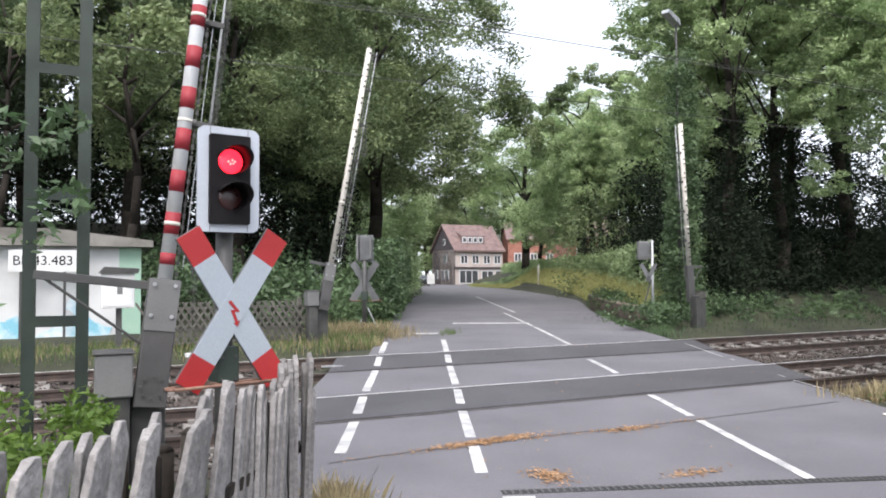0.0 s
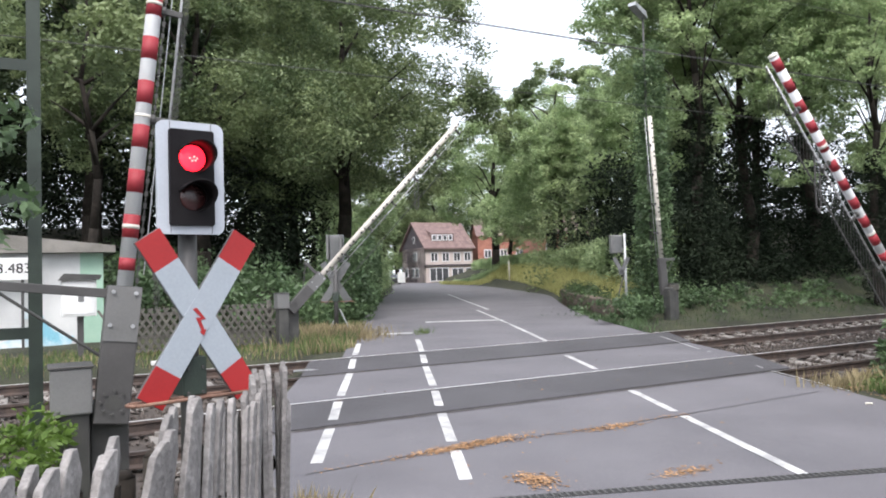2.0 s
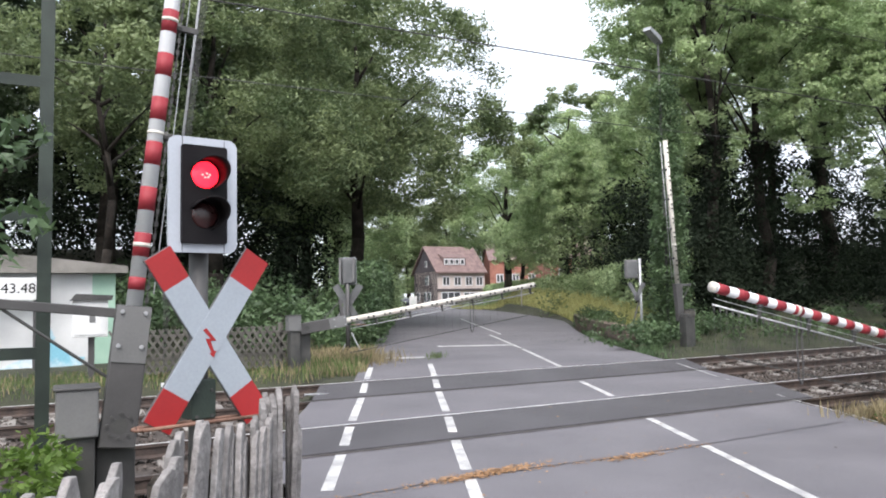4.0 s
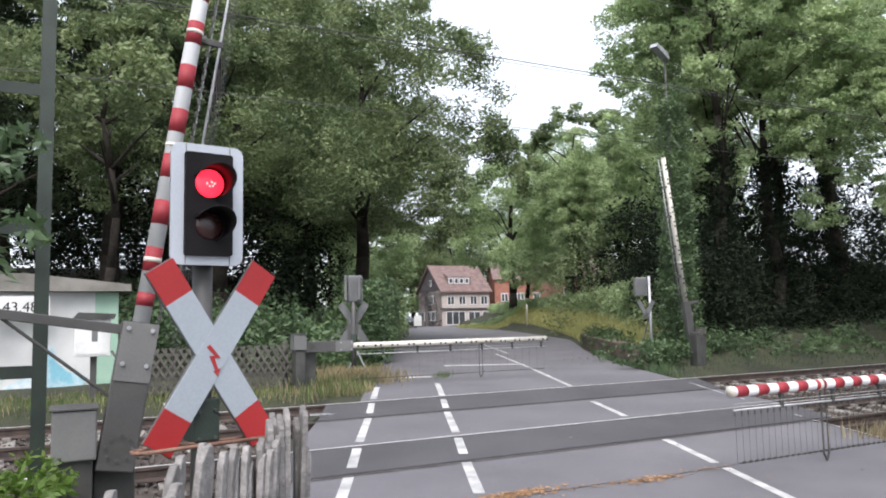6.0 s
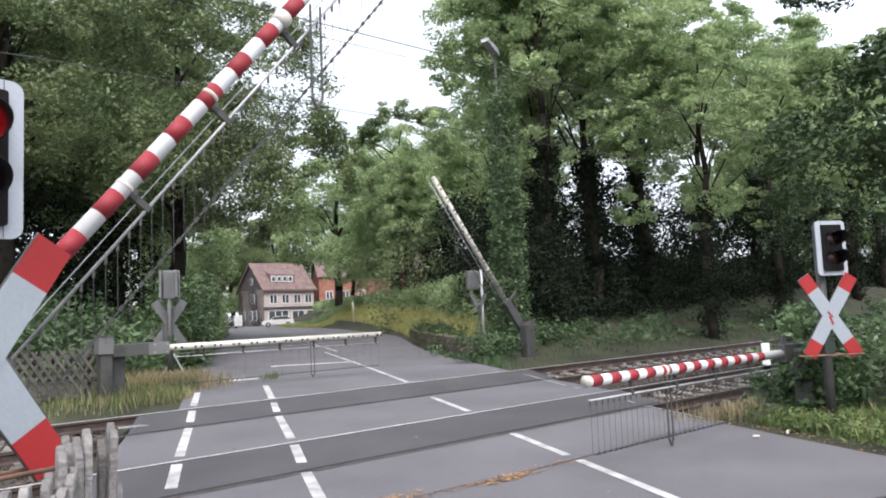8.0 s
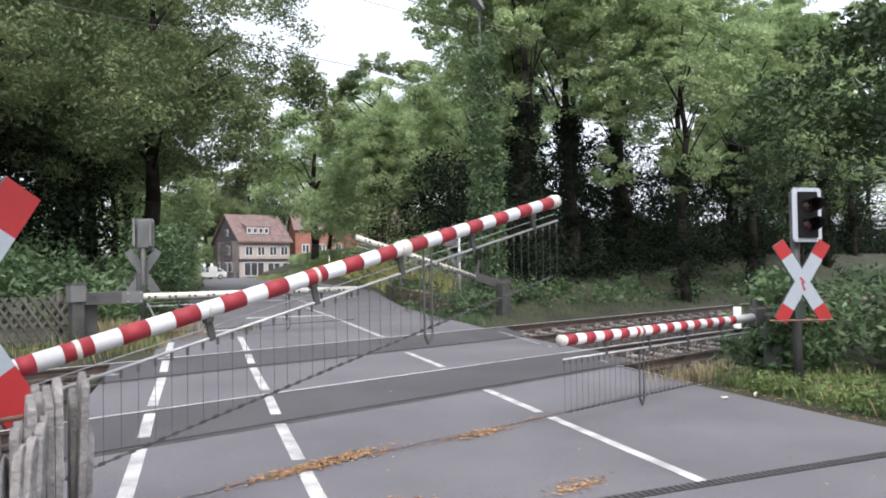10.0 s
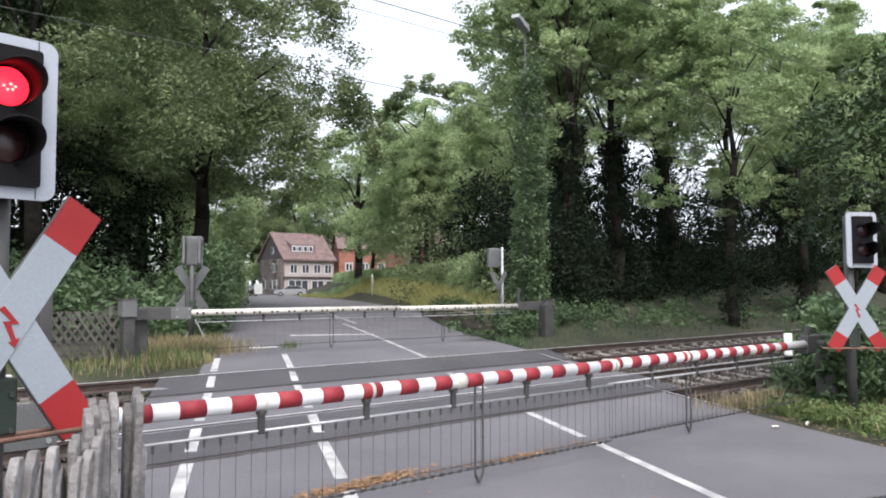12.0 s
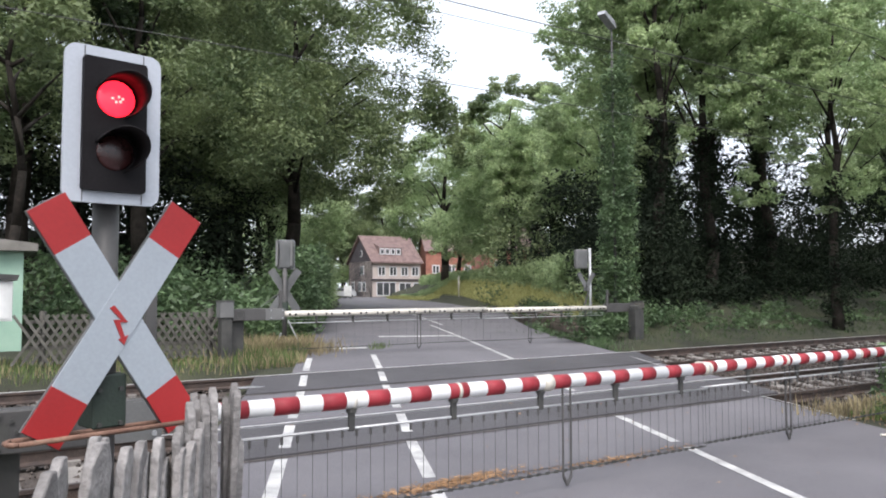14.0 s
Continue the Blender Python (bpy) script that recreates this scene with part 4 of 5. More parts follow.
def corner_house():
    cx, cy = ahead(118, 1.9)
    th = thing("corner_house", pose(cx, cy, 0.75, 0, 0, -2), "beige rendered house with slate-clad gable and brown tiled roof", "house")
    W, D, E, R = 8.5, 9.0, 5.5, 9.4
    bm = B()
    box(bm, 0, W, 0, D, -0.5, E)
    wall = part("wall", bm, RENDERWALL, th)
    bm = B()
    prism(bm, [(0, -0.5), (D, -0.5), (D, E), (D / 2, R), (0, E)], -0.08, 0.0, pose(0, 0, 0, 0, 0, 90))
    gable = part("gable_wall", bm, SLATE, th, "dark slate-clad gable")
    bm = B()
    prism(bm, [(-0.5, E - 0.35), (D / 2, R + 0.05), (D + 0.5, E - 0.35), (D + 0.5, E - 0.1), (D / 2, R + 0.35), (-0.5, E - 0.1)], -W - 0.3, 0.35, pose(0, 0, 0, 0, 0, 90))
    roof = part("roof", bm, ROOFTILE, th, "brown-red tiled roof")
    # dormer
    bm = B()
    prism(bm, [(0.8, 6.4), (0.8, 7.75), (3.4, 8.6), (3.4, 6.4)], -5.6, -1.6, pose(0, 0, 0, 0, 0, 90))
    dm = part("dormer", bm, ROOFTILE, th)
    for i in range(4):
        window(dm, 2.05 + i * 0.95, 6.6, 0.8, 0.95, 0.8, 1)
    for x in (1.6, 3.6, 5.6, 7.5):
        window(wall, x, 3.2, 1.3, 1.5, 0)
    bm = B()
    box(bm, -0.1, W, -0.25, 0.0, 2.5, 2.75)
    part("fascia", bm, SLATE, th, "dark band above the shop front")
    window(wall, 2.4, 0.1, 3.4, 2.2, -0.02, 3)
    window(wall, 5.7, 0.6, 2.2, 1.6, -0.02, 2)
    window(wall, 7.7, 0.6, 1.2, 1.6, -0.02, 1)
    # windows of the gable, which faces -x
    for yy, z, w, h in ((-2.7, 0.8, 1.1, 1.5), (-4.3, 0.8, 1.1, 1.5), (-7.0, 0.8, 1.1, 1.5), (-3.5, 3.4, 1.3, 1.4), (-3.9, 6.3, 0.8, 1.0)):
        bm = B()
        box(bm, -0.16, -0.09, -yy - w / 2, -yy + w / 2, z, z + h)
        wd = part("window", bm, WHITE, th, "white window frame")
        for k in (0, 1):
            bm = B()
            a = -yy - w / 2 + 0.08 + k * (w / 2 - 0.03)
            box(bm, -0.18, -0.162, a, a + w / 2 - 0.12, z + 0.08, z + h - 0.08)
            part("pane", bm, GLASS, wd)


corner_house()


def brick_house(d, side, turn, W, D, E, R, label):
    cx, cy = ahead(d, side)
    th = thing("brick_house", pose(cx, cy, 0.8, 0, 0, turn), label, "house", "brick houses")
    bm = B()
    box(bm, 0, W, 0, D, -0.5, E)
    wall = part("wall", bm, BRICKRED, th)
    bm = B()
    prism(bm, [(-0.4, E - 0.2), (D / 2, R), (D + 0.4, E - 0.2), (D / 2, R + 0.3)], -W - 0.3, 0.3, pose(0, 0, 0, 0, 0, 90))
    part("roof", bm, ROOFTILE, th)
    bm = B()
    prism(bm, [(0, E - 0.1), (D, E - 0.1), (D / 2, R)], -W, -0.0, pose(0, 0, 0, 0, 0, 90))
    part("gable", bm, BRICKRED, th)
    x = 1.6
    while x < W - 1:
        for z in (0.9, 3.6):
            window(wall, x, z, 1.2, 1.4, 0)
        x += 2.6
    return th


brick_house(122, 10.6, -24, 8, 9, 7.4, 10.0, "red brick house behind the hedge")
brick_house(104, 17.5, -22, 9, 9, 6.6, 9.6, "red brick house with light windows, among trees")


def saloon(name, m, paintwork, label):
    th = thing(name, m, label, "car", "cars")
    bm = B()
    prism(bm, [(-2.1, 0.3), (2.1, 0.3), (2.15, 0.7), (1.9, 0.85), (1.0, 0.95), (0.4, 1.42), (-1.2, 1.45), (-1.9, 0.98), (-2.1, 0.9)], -0.85, 0.85)
    bmesh.ops.bevel(bm, geom=bm.edges[:], offset=0.05, segments=2, affect="EDGES")
    body = part("body", bm, paintwork, th)
    bm = B()
    prism(bm, [(0.85, 0.97), (0.35, 1.36), (-1.15, 1.38), (-1.7, 1.0)], -0.86, 0.86)
    part("side_window", bm, GLASS, body)
    bm = B()
    box(bm, 2.08, 2.17, -0.7, 0.7, 0.6, 0.74, bevel=0.02)
    part("headlight", bm, CABINET, body)
    for wx in (-1.3, 1.3):
        for wy in (-0.8, 0.8):
            bm = B()
            tube(bm, (wx, wy - 0.1, 0.32), (wx, wy + 0.1, 0.32), 0.32, seg=20)
            wh = part("wheel", bm, TYRE, th)
            bm = B()
            tube(bm, (wx, wy - 0.105, 0.32), (wx, wy + 0.105, 0.32), 0.19, seg=16)
            part("rim", bm, GALV, wh)
    return th


def down_road(d, side, turn):
    x, y = ahead(d, side)
    return pose(x, y, level(x, y), 0, 0, turn)


saloon("car", down_road(111, -2.9, 70), CARDARK, "dark car parked far down the road")
white_car = saloon("car", down_road(106, 16, 154), CARWHITE, "white car turning past the corner house")
silver_car = saloon("car", down_road(106, 24, 154), CARPAINT, "silver car turning past the corner house")
WHITE_CAR = ((0, 19), (5, 15), (7.0, 8.8), (7.5, 6.0), (8.0, 3.5), (8.5, 2.6), (9.0, 1.35), (9.6, -0.6), (10.3, -3.2), (11.3, -7.5), (14, -16))
SILVER_CAR = ((0, 34), (8, 18.0), (10.6, 7.5), (11.0, 4.9), (11.5, 3.2), (12.0, 2.55), (12.5, 1.4), (13.0, 0.0), (13.5, -1.0), (14, -2.6))


def street_sign():
    x, y = ahead(100, -1.6)
    th = thing("notice_board", pose(x, y, 0.72, 0, 0, -26), "white notice board standing on the pavement", "sign")
    bm = B()
    box(bm, -0.5, 0.5, -0.04, 0.04, 0.25, 1.6, bevel=0.02)
    part("board", bm, CABINET, th)
    for px in (-0.4, 0.4):
        bm = B()
        box(bm, px - 0.04, px + 0.04, -0.03, 0.03, 0, 0.25)
        part("leg", bm, STEEL, th)


street_sign()


# ---- planting ----
def leaf_cloud(centres, radii, per, size, rng, flat=0.6, droop=0.3):
    """Many small bent leaves gathered in clumps."""
    nc = len(centres)
    c = np.repeat(np.asarray(centres, float), per, axis=0)
    r = np.repeat(np.asarray(radii, float), per)
    n = len(c)
    d = rng.normal(size=(n, 3))
    d /= np.linalg.norm(d, axis=1)[:, None]
    rad = rng.uniform(0.25, 1.0, n) ** 0.5
    p = c + d * (r * rad)[:, None] * np.array((1, 1, flat))
    a = rng.uniform(0, 6.283, n)
    tilt = rng.normal(0, 0.55, n)
    u = np.stack((np.cos(a) * np.cos(tilt), np.sin(a) * np.cos(tilt), np.sin(tilt) - droop), 1)
    u /= np.linalg.norm(u, axis=1)[:, None]
    v = np.cross(u, np.array((0, 0, 0.8)) + rng.normal(0, 0.9, (n, 3)))
    v /= np.linalg.norm(v, axis=1)[:, None]
    s = size * rng.uniform(0.6, 1.3, n)
    L, Wd = u * s[:, None], v * (s * 0.42)[:, None]
    verts = np.stack((p - L * 0.5, p + Wd * 0.5, p + L * 0.6, p - Wd * 0.5), 1).reshape(-1, 3)
    return verts


def leaf_mesh(name, verts, mat, parent=None):
    n = len(verts) // 4
    me = bpy.data.meshes.new(name)
    me.vertices.add(4 * n)
    me.vertices.foreach_set("co", np.ascontiguousarray(verts, dtype=np.float32).ravel())
    me.loops.add(4 * n)
    me.loops.foreach_set("vertex_index", np.arange(4 * n, dtype=np.int32))
    me.polygons.add(n)
    me.polygons.foreach_set("loop_start", np.arange(0, 4 * n, 4, dtype=np.int32))
    me.update(calc_edges=True)
    me.materials.append(mat)
    ob = new(name, me)
    ob.parent = parent
    return ob


def tree(name, m, height, radius, base, trunk, mat, seed, clumps=260, per=60, size=0.2, label="", category="tree", group="trees", limbs=9, lean=0.0, clump=1.0, flat=0.6, ivy=0, rise=0.35, bough=0.4):
    """A tapered trunk with limbs and a crown of leaf clumps from base up to height."""
    rng = np.random.default_rng(seed)
    th = thing(name, m, label, category, group)
    bm = B()
    pts = [Vector((0, 0, -0.4))]
    nseg = 7
    for i in range(1, nseg + 1):
        k = i / nseg
        pts.append(Vector((rng.normal(0, 0.12) + lean * k * height * 0.2, rng.normal(0, 0.12), k * height * 0.82)))
    for i in range(nseg):
        tube(bm, pts[i], pts[i + 1], trunk * (1 - 0.12 * i), trunk * (1 - 0.12 * (i + 1)), seg=10)
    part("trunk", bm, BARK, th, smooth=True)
    cents, rads = [], []
    for i in range(limbs):
        k = rng.uniform(max(0.25, base / height), 0.85)
        j = min(nseg - 1, int(k * nseg))
        o = pts[j].lerp(pts[j + 1], k * nseg - j)
        a = 6.283 * (i / limbs) + rng.uniform(-0.3, 0.3)
        ln = radius * rng.uniform(0.4, 0.68) * (1.1 - 0.5 * k)
        mid = o + Vector((math.cos(a) * ln * 0.5, math.sin(a) * ln * 0.5, ln * rise))
        e = o + Vector((math.cos(a) * ln, math.sin(a) * ln, ln * (0.2 + rise * 1.25)))
        bm = B()
        tube(bm, o, mid, trunk * bough, trunk * bough * 0.6, seg=7)
        tube(bm, mid, e, trunk * bough * 0.6, trunk * 0.06, seg=7)
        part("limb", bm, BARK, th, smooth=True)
    # the crown: boughs that stand apart, each a bulge of leaf clumps on its outer and upper side
    mid_z, half = (base + height) / 2, (height - base) / 2
    for i in range(max(8, clumps // 15)):
        d = rng.normal(size=3)
        d /= np.linalg.norm(d)
        e = 2.6 if d[2] > 0 else 6.0
        wide = (1 - abs(d[2]) ** e) ** (1 / e) / max(0.25, math.hypot(d[0], d[1]))
        d = np.array((d[0] * wide, d[1] * wide, d[2]))
        rr = rng.uniform(0.2, 1.0) ** 0.5 * 0.88
        lump = 0.86 + 0.3 * noise.noise((d[0] * 1.7 + seed, d[1] * 1.7, d[2] * 1.7))
        taper = 1.0 - 0.3 * max(0, d[2])
        c = np.array((d[0] * radius * rr * lump * taper, d[1] * radius * rr * lump * taper, mid_z + d[2] * half * rr))
        lr = radius * rng.uniform(0.2, 0.34) * clump
        out = d * 0.7 + np.array((0, 0, 0.45))
        for j in range(15):
            q = rng.normal(size=3)
            q = q / np.linalg.norm(q) + out
            q /= np.linalg.norm(q)
            p = c + q * lr * rng.uniform(0.7, 1.0) * np.array((1, 1, 0.8))
            p[2] = max(p[2], base)
            cents.append(tuple(p))
            rads.append(lr * rng.uniform(0.24, 0.42))
    leaf_mesh("crown", leaf_cloud(cents, rads, per, size, rng, flat), mat, th)
    if ivy:
        cents, rads = [], []
        for i in range(ivy):
            k = rng.uniform(0, 0.52)
            j = min(nseg - 1, int(k * nseg))
            o = pts[j].lerp(pts[j + 1], k * nseg - j)
            a = rng.uniform(0, 6.283)
            q = trunk * (1.25 - 0.6 * k) * rng.uniform(0.7, 1.5)
            cents.append((o.x + q * math.cos(a), o.y + q * math.sin(a), o.z))
            rads.append(rng.uniform(0.25, 0.55))
        # ivy in the shaded leaf colour, so trunks stay dark under the crowns
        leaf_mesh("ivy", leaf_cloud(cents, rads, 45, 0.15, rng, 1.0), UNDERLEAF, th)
    return th


def at(x, y, rz=0.0):
    return pose(x, y, terrain(x, y), 0, 0, rz)


oak = tree("tree", at(*ahead(30, -12.5)), 19, 6.2, 1.6, 0.42, LEAFDEEP, 11, 600, 85, 0.2, "broad leafy tree with dark trunk behind the hut", rise=0.7, bough=0.25)
ash = tree("tree", at(*ahead(28.2, 10.8)), 16.5, 4.6, 5.0, 0.26, LEAFLIGHT, 12, 460, 85, 0.17, "ivy-clad leafy tree on the bank by the barrier", clump=0.95, flat=0.5, ivy=110, limbs=13, rise=0.9, bough=0.2)
maple = tree("tree", at(*ahead(33, 17.5)), 17.5, 5.4, 6.6, 0.28, LEAFLIGHT, 13, 540, 80, 0.175, "tall light green tree with ivy on its trunk", clump=0.95, flat=0.5, ivy=120, limbs=13, rise=0.9, bough=0.2)
lime = tree("tree", at(*ahead(40, -3.6)), 19, 8.3, 4.4, 0.45, LEAF, 15, 960, 80, 0.21, "great spreading tree overhanging the road", rise=0.6, bough=0.22)
far_tree = tree("tree", at(*ahead(86, 9.4)), 21, 8.2, 2.6, 0.5, LEAFLIGHT, 14, 720, 75, 0.27, "large tree spreading over the far road", rise=0.7, bough=0.25)
overhang = tree("tree", at(11.2, -5.0, 190), 15.5, 6.0, 0.7, 0.3, LEAFDARK, 18, 800, 150, 0.14, "dark leafy tree overhanging the verge by the track", flat=0.5, clump=0.9)
young = tree("tree", at(*ahead(21, -8.8)), 11.5, 3.6, 4.6, 0.16, LEAF, 16, 120, 80, 0.17, "young light green tree in front of the wood")


def grove(proto, spots):
    for x, y, r, *k in spots:
        copy_thing(proto, at(x, y, r) @ Matrix.Scale(k[0] if k else 1.0, 4))


def lower(d, s, tall):
    """The wood's skyline sinks along the track."""
    k = s / d
    rise = 27 - 6.5 * step(0.4, 0.56, k) - 3.0 * step(0.6, 0.9, k)
    x, y = ahead(d, s)
    return min(1.05, (math.hypot(d, s) * math.tan(radians(rise)) + 1.8 - terrain(x, y)) / tall)


# left wood, beyond the hut
grove(oak, [(*ahead(d, s), r) for d, s, r in ((27, -19, 70), (36, -20, 140), (34, -28, 260), (25, -26, 300), (46, -16, 30), (44, -30, 80))])
for d, sd, r, k in ((28, -7.8, 95, 0.74), (37, -10.5, 200, 0.95), (48, -9, 10, 0.95)):
    copy_thing(lime, at(*ahead(d, sd), r) @ Matrix.Scale(k, 4))
# right wood, along the bank
grove(maple, [(*ahead(d, s), r, lower(d, s, 17.3)) for d, s, r in ((29, 13.0, 60), (36, 23, 130), (41, 30, 220), (40, 18.5, 280), (46, 38, 20), (50, 27, 100), (56, 44, 170), (36, 13.6, 330))])
grove(ash, [(*ahead(d, s), r, lower(d, s, 16.3)) for d, s, r in ((26.5, 16.6, 80), (29.5, 22, 170), (34, 28.5, 260), (39, 35, 20), (45, 43, 130), (31, 11.8, 210))])
grove(far_tree, ((56, 19, 12, 0.6), (64, 22, 100, 0.62), (86, 23, 290, 0.7), (50, 21, 45, 0.58), (70, 30, 15, 0.7)))
copy_thing(young, at(*ahead(23, -13.5), 90))
copy_thing(young, at(*ahead(63, 12.4), 200) @ Matrix.Scale(1.65, 4))
# trees over the far road
copy_thing(lime, at(*ahead(60, -9.5), 130))
for d, sd, r in ((53, -4.6, 250), (131, -9, 15), (134, -3, 100), (133, 4, 190), (136, 11, 280), (134, 19, 60)):
    copy_thing(lime, at(*ahead(d, sd), r))
copy_thing(far_tree, at(*ahead(97, 12.6), 150) @ Matrix.Scale(0.62, 4))
copy_thing(far_tree, at(*ahead(72, 13.4), 240) @ Matrix.Scale(0.88, 4))
copy_thing(far_tree, at(*ahead(50, -9.0), 10))
copy_thing(far_tree, at(*ahead(72, -8.5), 60))
for d, sd, r in ((62, 14, 33), (132, -5, 44), (136, -1, 200), (88, -11.5, 120), (74, 14.0, 200), (92, 19.5, 300), (60, 15, 60), (138, 3.0, 20), (140, -14, 90), (142, 16, 160), (120, -22, 220), (50, 16, 10), (74, 27, 50), (150, 30, 5)):
    x, y = ahead(d, sd)
    copy_thing(far_tree, at(x, y, r) @ Matrix.Scale(0.72 if 0 < sd and d < 80 else 0.8, 4))


def thicket(name, mat, spots, per, size, seed, label, category, flat=0.7, kind="stuff"):
    rng = np.random.default_rng(seed)
    c = [(x, y, terrain(x, y) + z) for x, y, z, r in spots]
    r = [s[3] for s in spots]
    ob = leaf_mesh(name, leaf_cloud(c, r, per, size, rng, flat), mat)
    return tagged(ob, label, category, kind=kind)


rng0 = random.Random(9)
# ivy and bushes behind the far fence
spots = []
for i in range(230):
    w, s = rng0.uniform(-14, -4.6), rng0.uniform(9.5, 19)
    x, y = road(w, s)
    if y < 9.0:
        continue
    spots.append((x, y, rng0.uniform(0.1, 1.3) * step(9, 12, y) + 0.1, rng0.uniform(0.35, 0.8)))
thicket("bush", BRAMBLE, spots, 62, 0.2, 21, "dense green ivy and bushes behind the lattice fence", "bush")
# dark undergrowth of the woods, its shade put into the leaf colour
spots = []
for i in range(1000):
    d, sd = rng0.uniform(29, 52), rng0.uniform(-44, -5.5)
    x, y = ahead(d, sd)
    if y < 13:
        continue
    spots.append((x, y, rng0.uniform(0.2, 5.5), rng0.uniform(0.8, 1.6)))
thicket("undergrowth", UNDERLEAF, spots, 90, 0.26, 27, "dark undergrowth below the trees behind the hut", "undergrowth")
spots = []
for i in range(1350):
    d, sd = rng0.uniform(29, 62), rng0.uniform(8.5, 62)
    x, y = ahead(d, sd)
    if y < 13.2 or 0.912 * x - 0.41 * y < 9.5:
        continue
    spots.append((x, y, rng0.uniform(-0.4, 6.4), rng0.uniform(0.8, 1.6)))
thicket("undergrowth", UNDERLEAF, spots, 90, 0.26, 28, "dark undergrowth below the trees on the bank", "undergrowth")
# tall clipped hedge at the road side
spots = []
for i in range(420):
    w, s = rng0.uniform(-5.3, -3.75), rng0.uniform(15.0, 33)
    x, y = road(w, s)
    spots.append((x, y, rng0.uniform(0.1, 2.75), rng0.uniform(0.35, 0.55)))
thicket("tall_hedge", BRAMBLE, spots, 110, 0.16, 22, "tall dark green hedge beside the road", "hedge", 0.9)
# light bushes further along on that side
spots = []
for i in range(330):
    w, s = rng0.uniform(-9, -4.3), rng0.uniform(34, 105)
    x, y = road(w + 1.0, s)
    spots.append((x, y, rng0.uniform(0.1, 3.6), rng0.uniform(0.6, 1.1)))
thicket("roadside_bushes", LEAFLIGHT, spots, 70, 0.26, 29, "light green bushes along the far road", "bush", 0.9)
# bushes closing the view beyond the houses
spots = []
for i in range(260):
    x, y = ahead(rng0.uniform(130, 165), rng0.uniform(-40, 50))
    spots.append((x, y, rng0.uniform(0.0, 8.0), rng0.uniform(1.5, 2.8)))
thicket("far_greenery", LEAFLIGHT, spots, 80, 0.7, 51, "light green trees and bushes beyond the houses", "bushes", 0.9)
# tall bushes behind the bank's hedge
spots = []
for i in range(190):
    d = rng0.uniform(44, 88)
    x, y = ahead(d, d * rng0.uniform(0.158, 0.36))
    spots.append((x, y, rng0.uniform(0.0, 5.5), rng0.uniform(0.8, 1.4)))
thicket("tall_bushes", LEAF, spots, 70, 0.26, 76, "tall green bushes behind the hedge of the bank", "bushes", 0.9)
# hedge on the right bank
spots = []
for i in range(1250):
    s = 15.5 + 85 * rng0.random() ** 1.3
    w = edge_right(s) + 2.9 + rng0.uniform(-0.7, 0.7) + 1.2 * step(20, 60, s)
    x, y = road(w, s)
    spots.append((x, y, rng0.uniform(-0.1, 1.25) * (1.45 - 0.6 * step(16, 60, s)), rng0.uniform(0.4, 0.6)))
for i in range(260):
    k = rng0.random()
    x, y = ahead(84 + 19 * k + rng0.uniform(-0.7, 0.7), 9.6 - 4.2 * k + rng0.uniform(-0.6, 0.6))
    spots.append((x, y, rng0.uniform(-0.9, 0.6) * (1 - 0.45 * k), rng0.uniform(0.35, 0.6)))
thicket("clipped_hedge", LEAFLIGHT, spots, 70, 0.2, 23, "long clipped green hedge on the bank", "hedge", 0.8)
# bushes at the near end of the hedge; leaf colour stands for black shade
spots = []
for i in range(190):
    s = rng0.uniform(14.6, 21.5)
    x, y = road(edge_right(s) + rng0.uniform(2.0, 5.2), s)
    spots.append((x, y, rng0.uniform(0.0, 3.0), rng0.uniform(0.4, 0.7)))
thicket("shaded_bush", UNDERLEAF, spots, 80, 0.16, 73, "dark bushes filling the shaded gap at the end of the hedge", "bush", 0.9)
# dark shrubs along the foot of the wood; canopy shade is in their colour
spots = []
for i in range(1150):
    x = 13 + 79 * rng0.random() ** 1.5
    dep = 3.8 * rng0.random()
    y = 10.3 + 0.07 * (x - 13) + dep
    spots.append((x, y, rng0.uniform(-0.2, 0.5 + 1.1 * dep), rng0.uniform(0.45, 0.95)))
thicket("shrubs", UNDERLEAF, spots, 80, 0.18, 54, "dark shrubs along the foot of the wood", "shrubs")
# low plants on the bank of the far track
spots = []
for i in range(150):
    x, y = rng0.uniform(8.6, 28), rng0.uniform(8.2, 12.5)
    spots.append((x, y, 0.05, rng0.uniform(0.15, 0.4)))
for i in range(60):
    x, y = rng0.uniform(8.8, 15), rng0.uniform(9.0, 11.8)
    spots.append((x, y, rng0.uniform(0.1, 0.5), rng0.uniform(0.3, 0.5)))
for cx, cy in ((10.6, 8.9), (12.4, 9.3), (15.5, 8.8), (18.5, 9.4), (9.6, 10.2), (22, 9.0), (27, 9.6)):
    for i in range(14):
        spots.append((cx + rng0.gauss(0, 0.6), cy + rng0.gauss(0, 0.35), rng0.uniform(0.05, 0.5), rng0.uniform(0.15, 0.32)))
for i in range(40):
    spots.append((rng0.gauss(8.2, 0.6), rng0.gauss(8.15, 0.22), rng0.uniform(0.1, 0.75), rng0.uniform(0.16, 0.34)))
thicket("bank_plants", BRAMBLE, spots, 45, 0.12, 24, "low ivy and weeds on the shaded bank", "plants", 0.5)
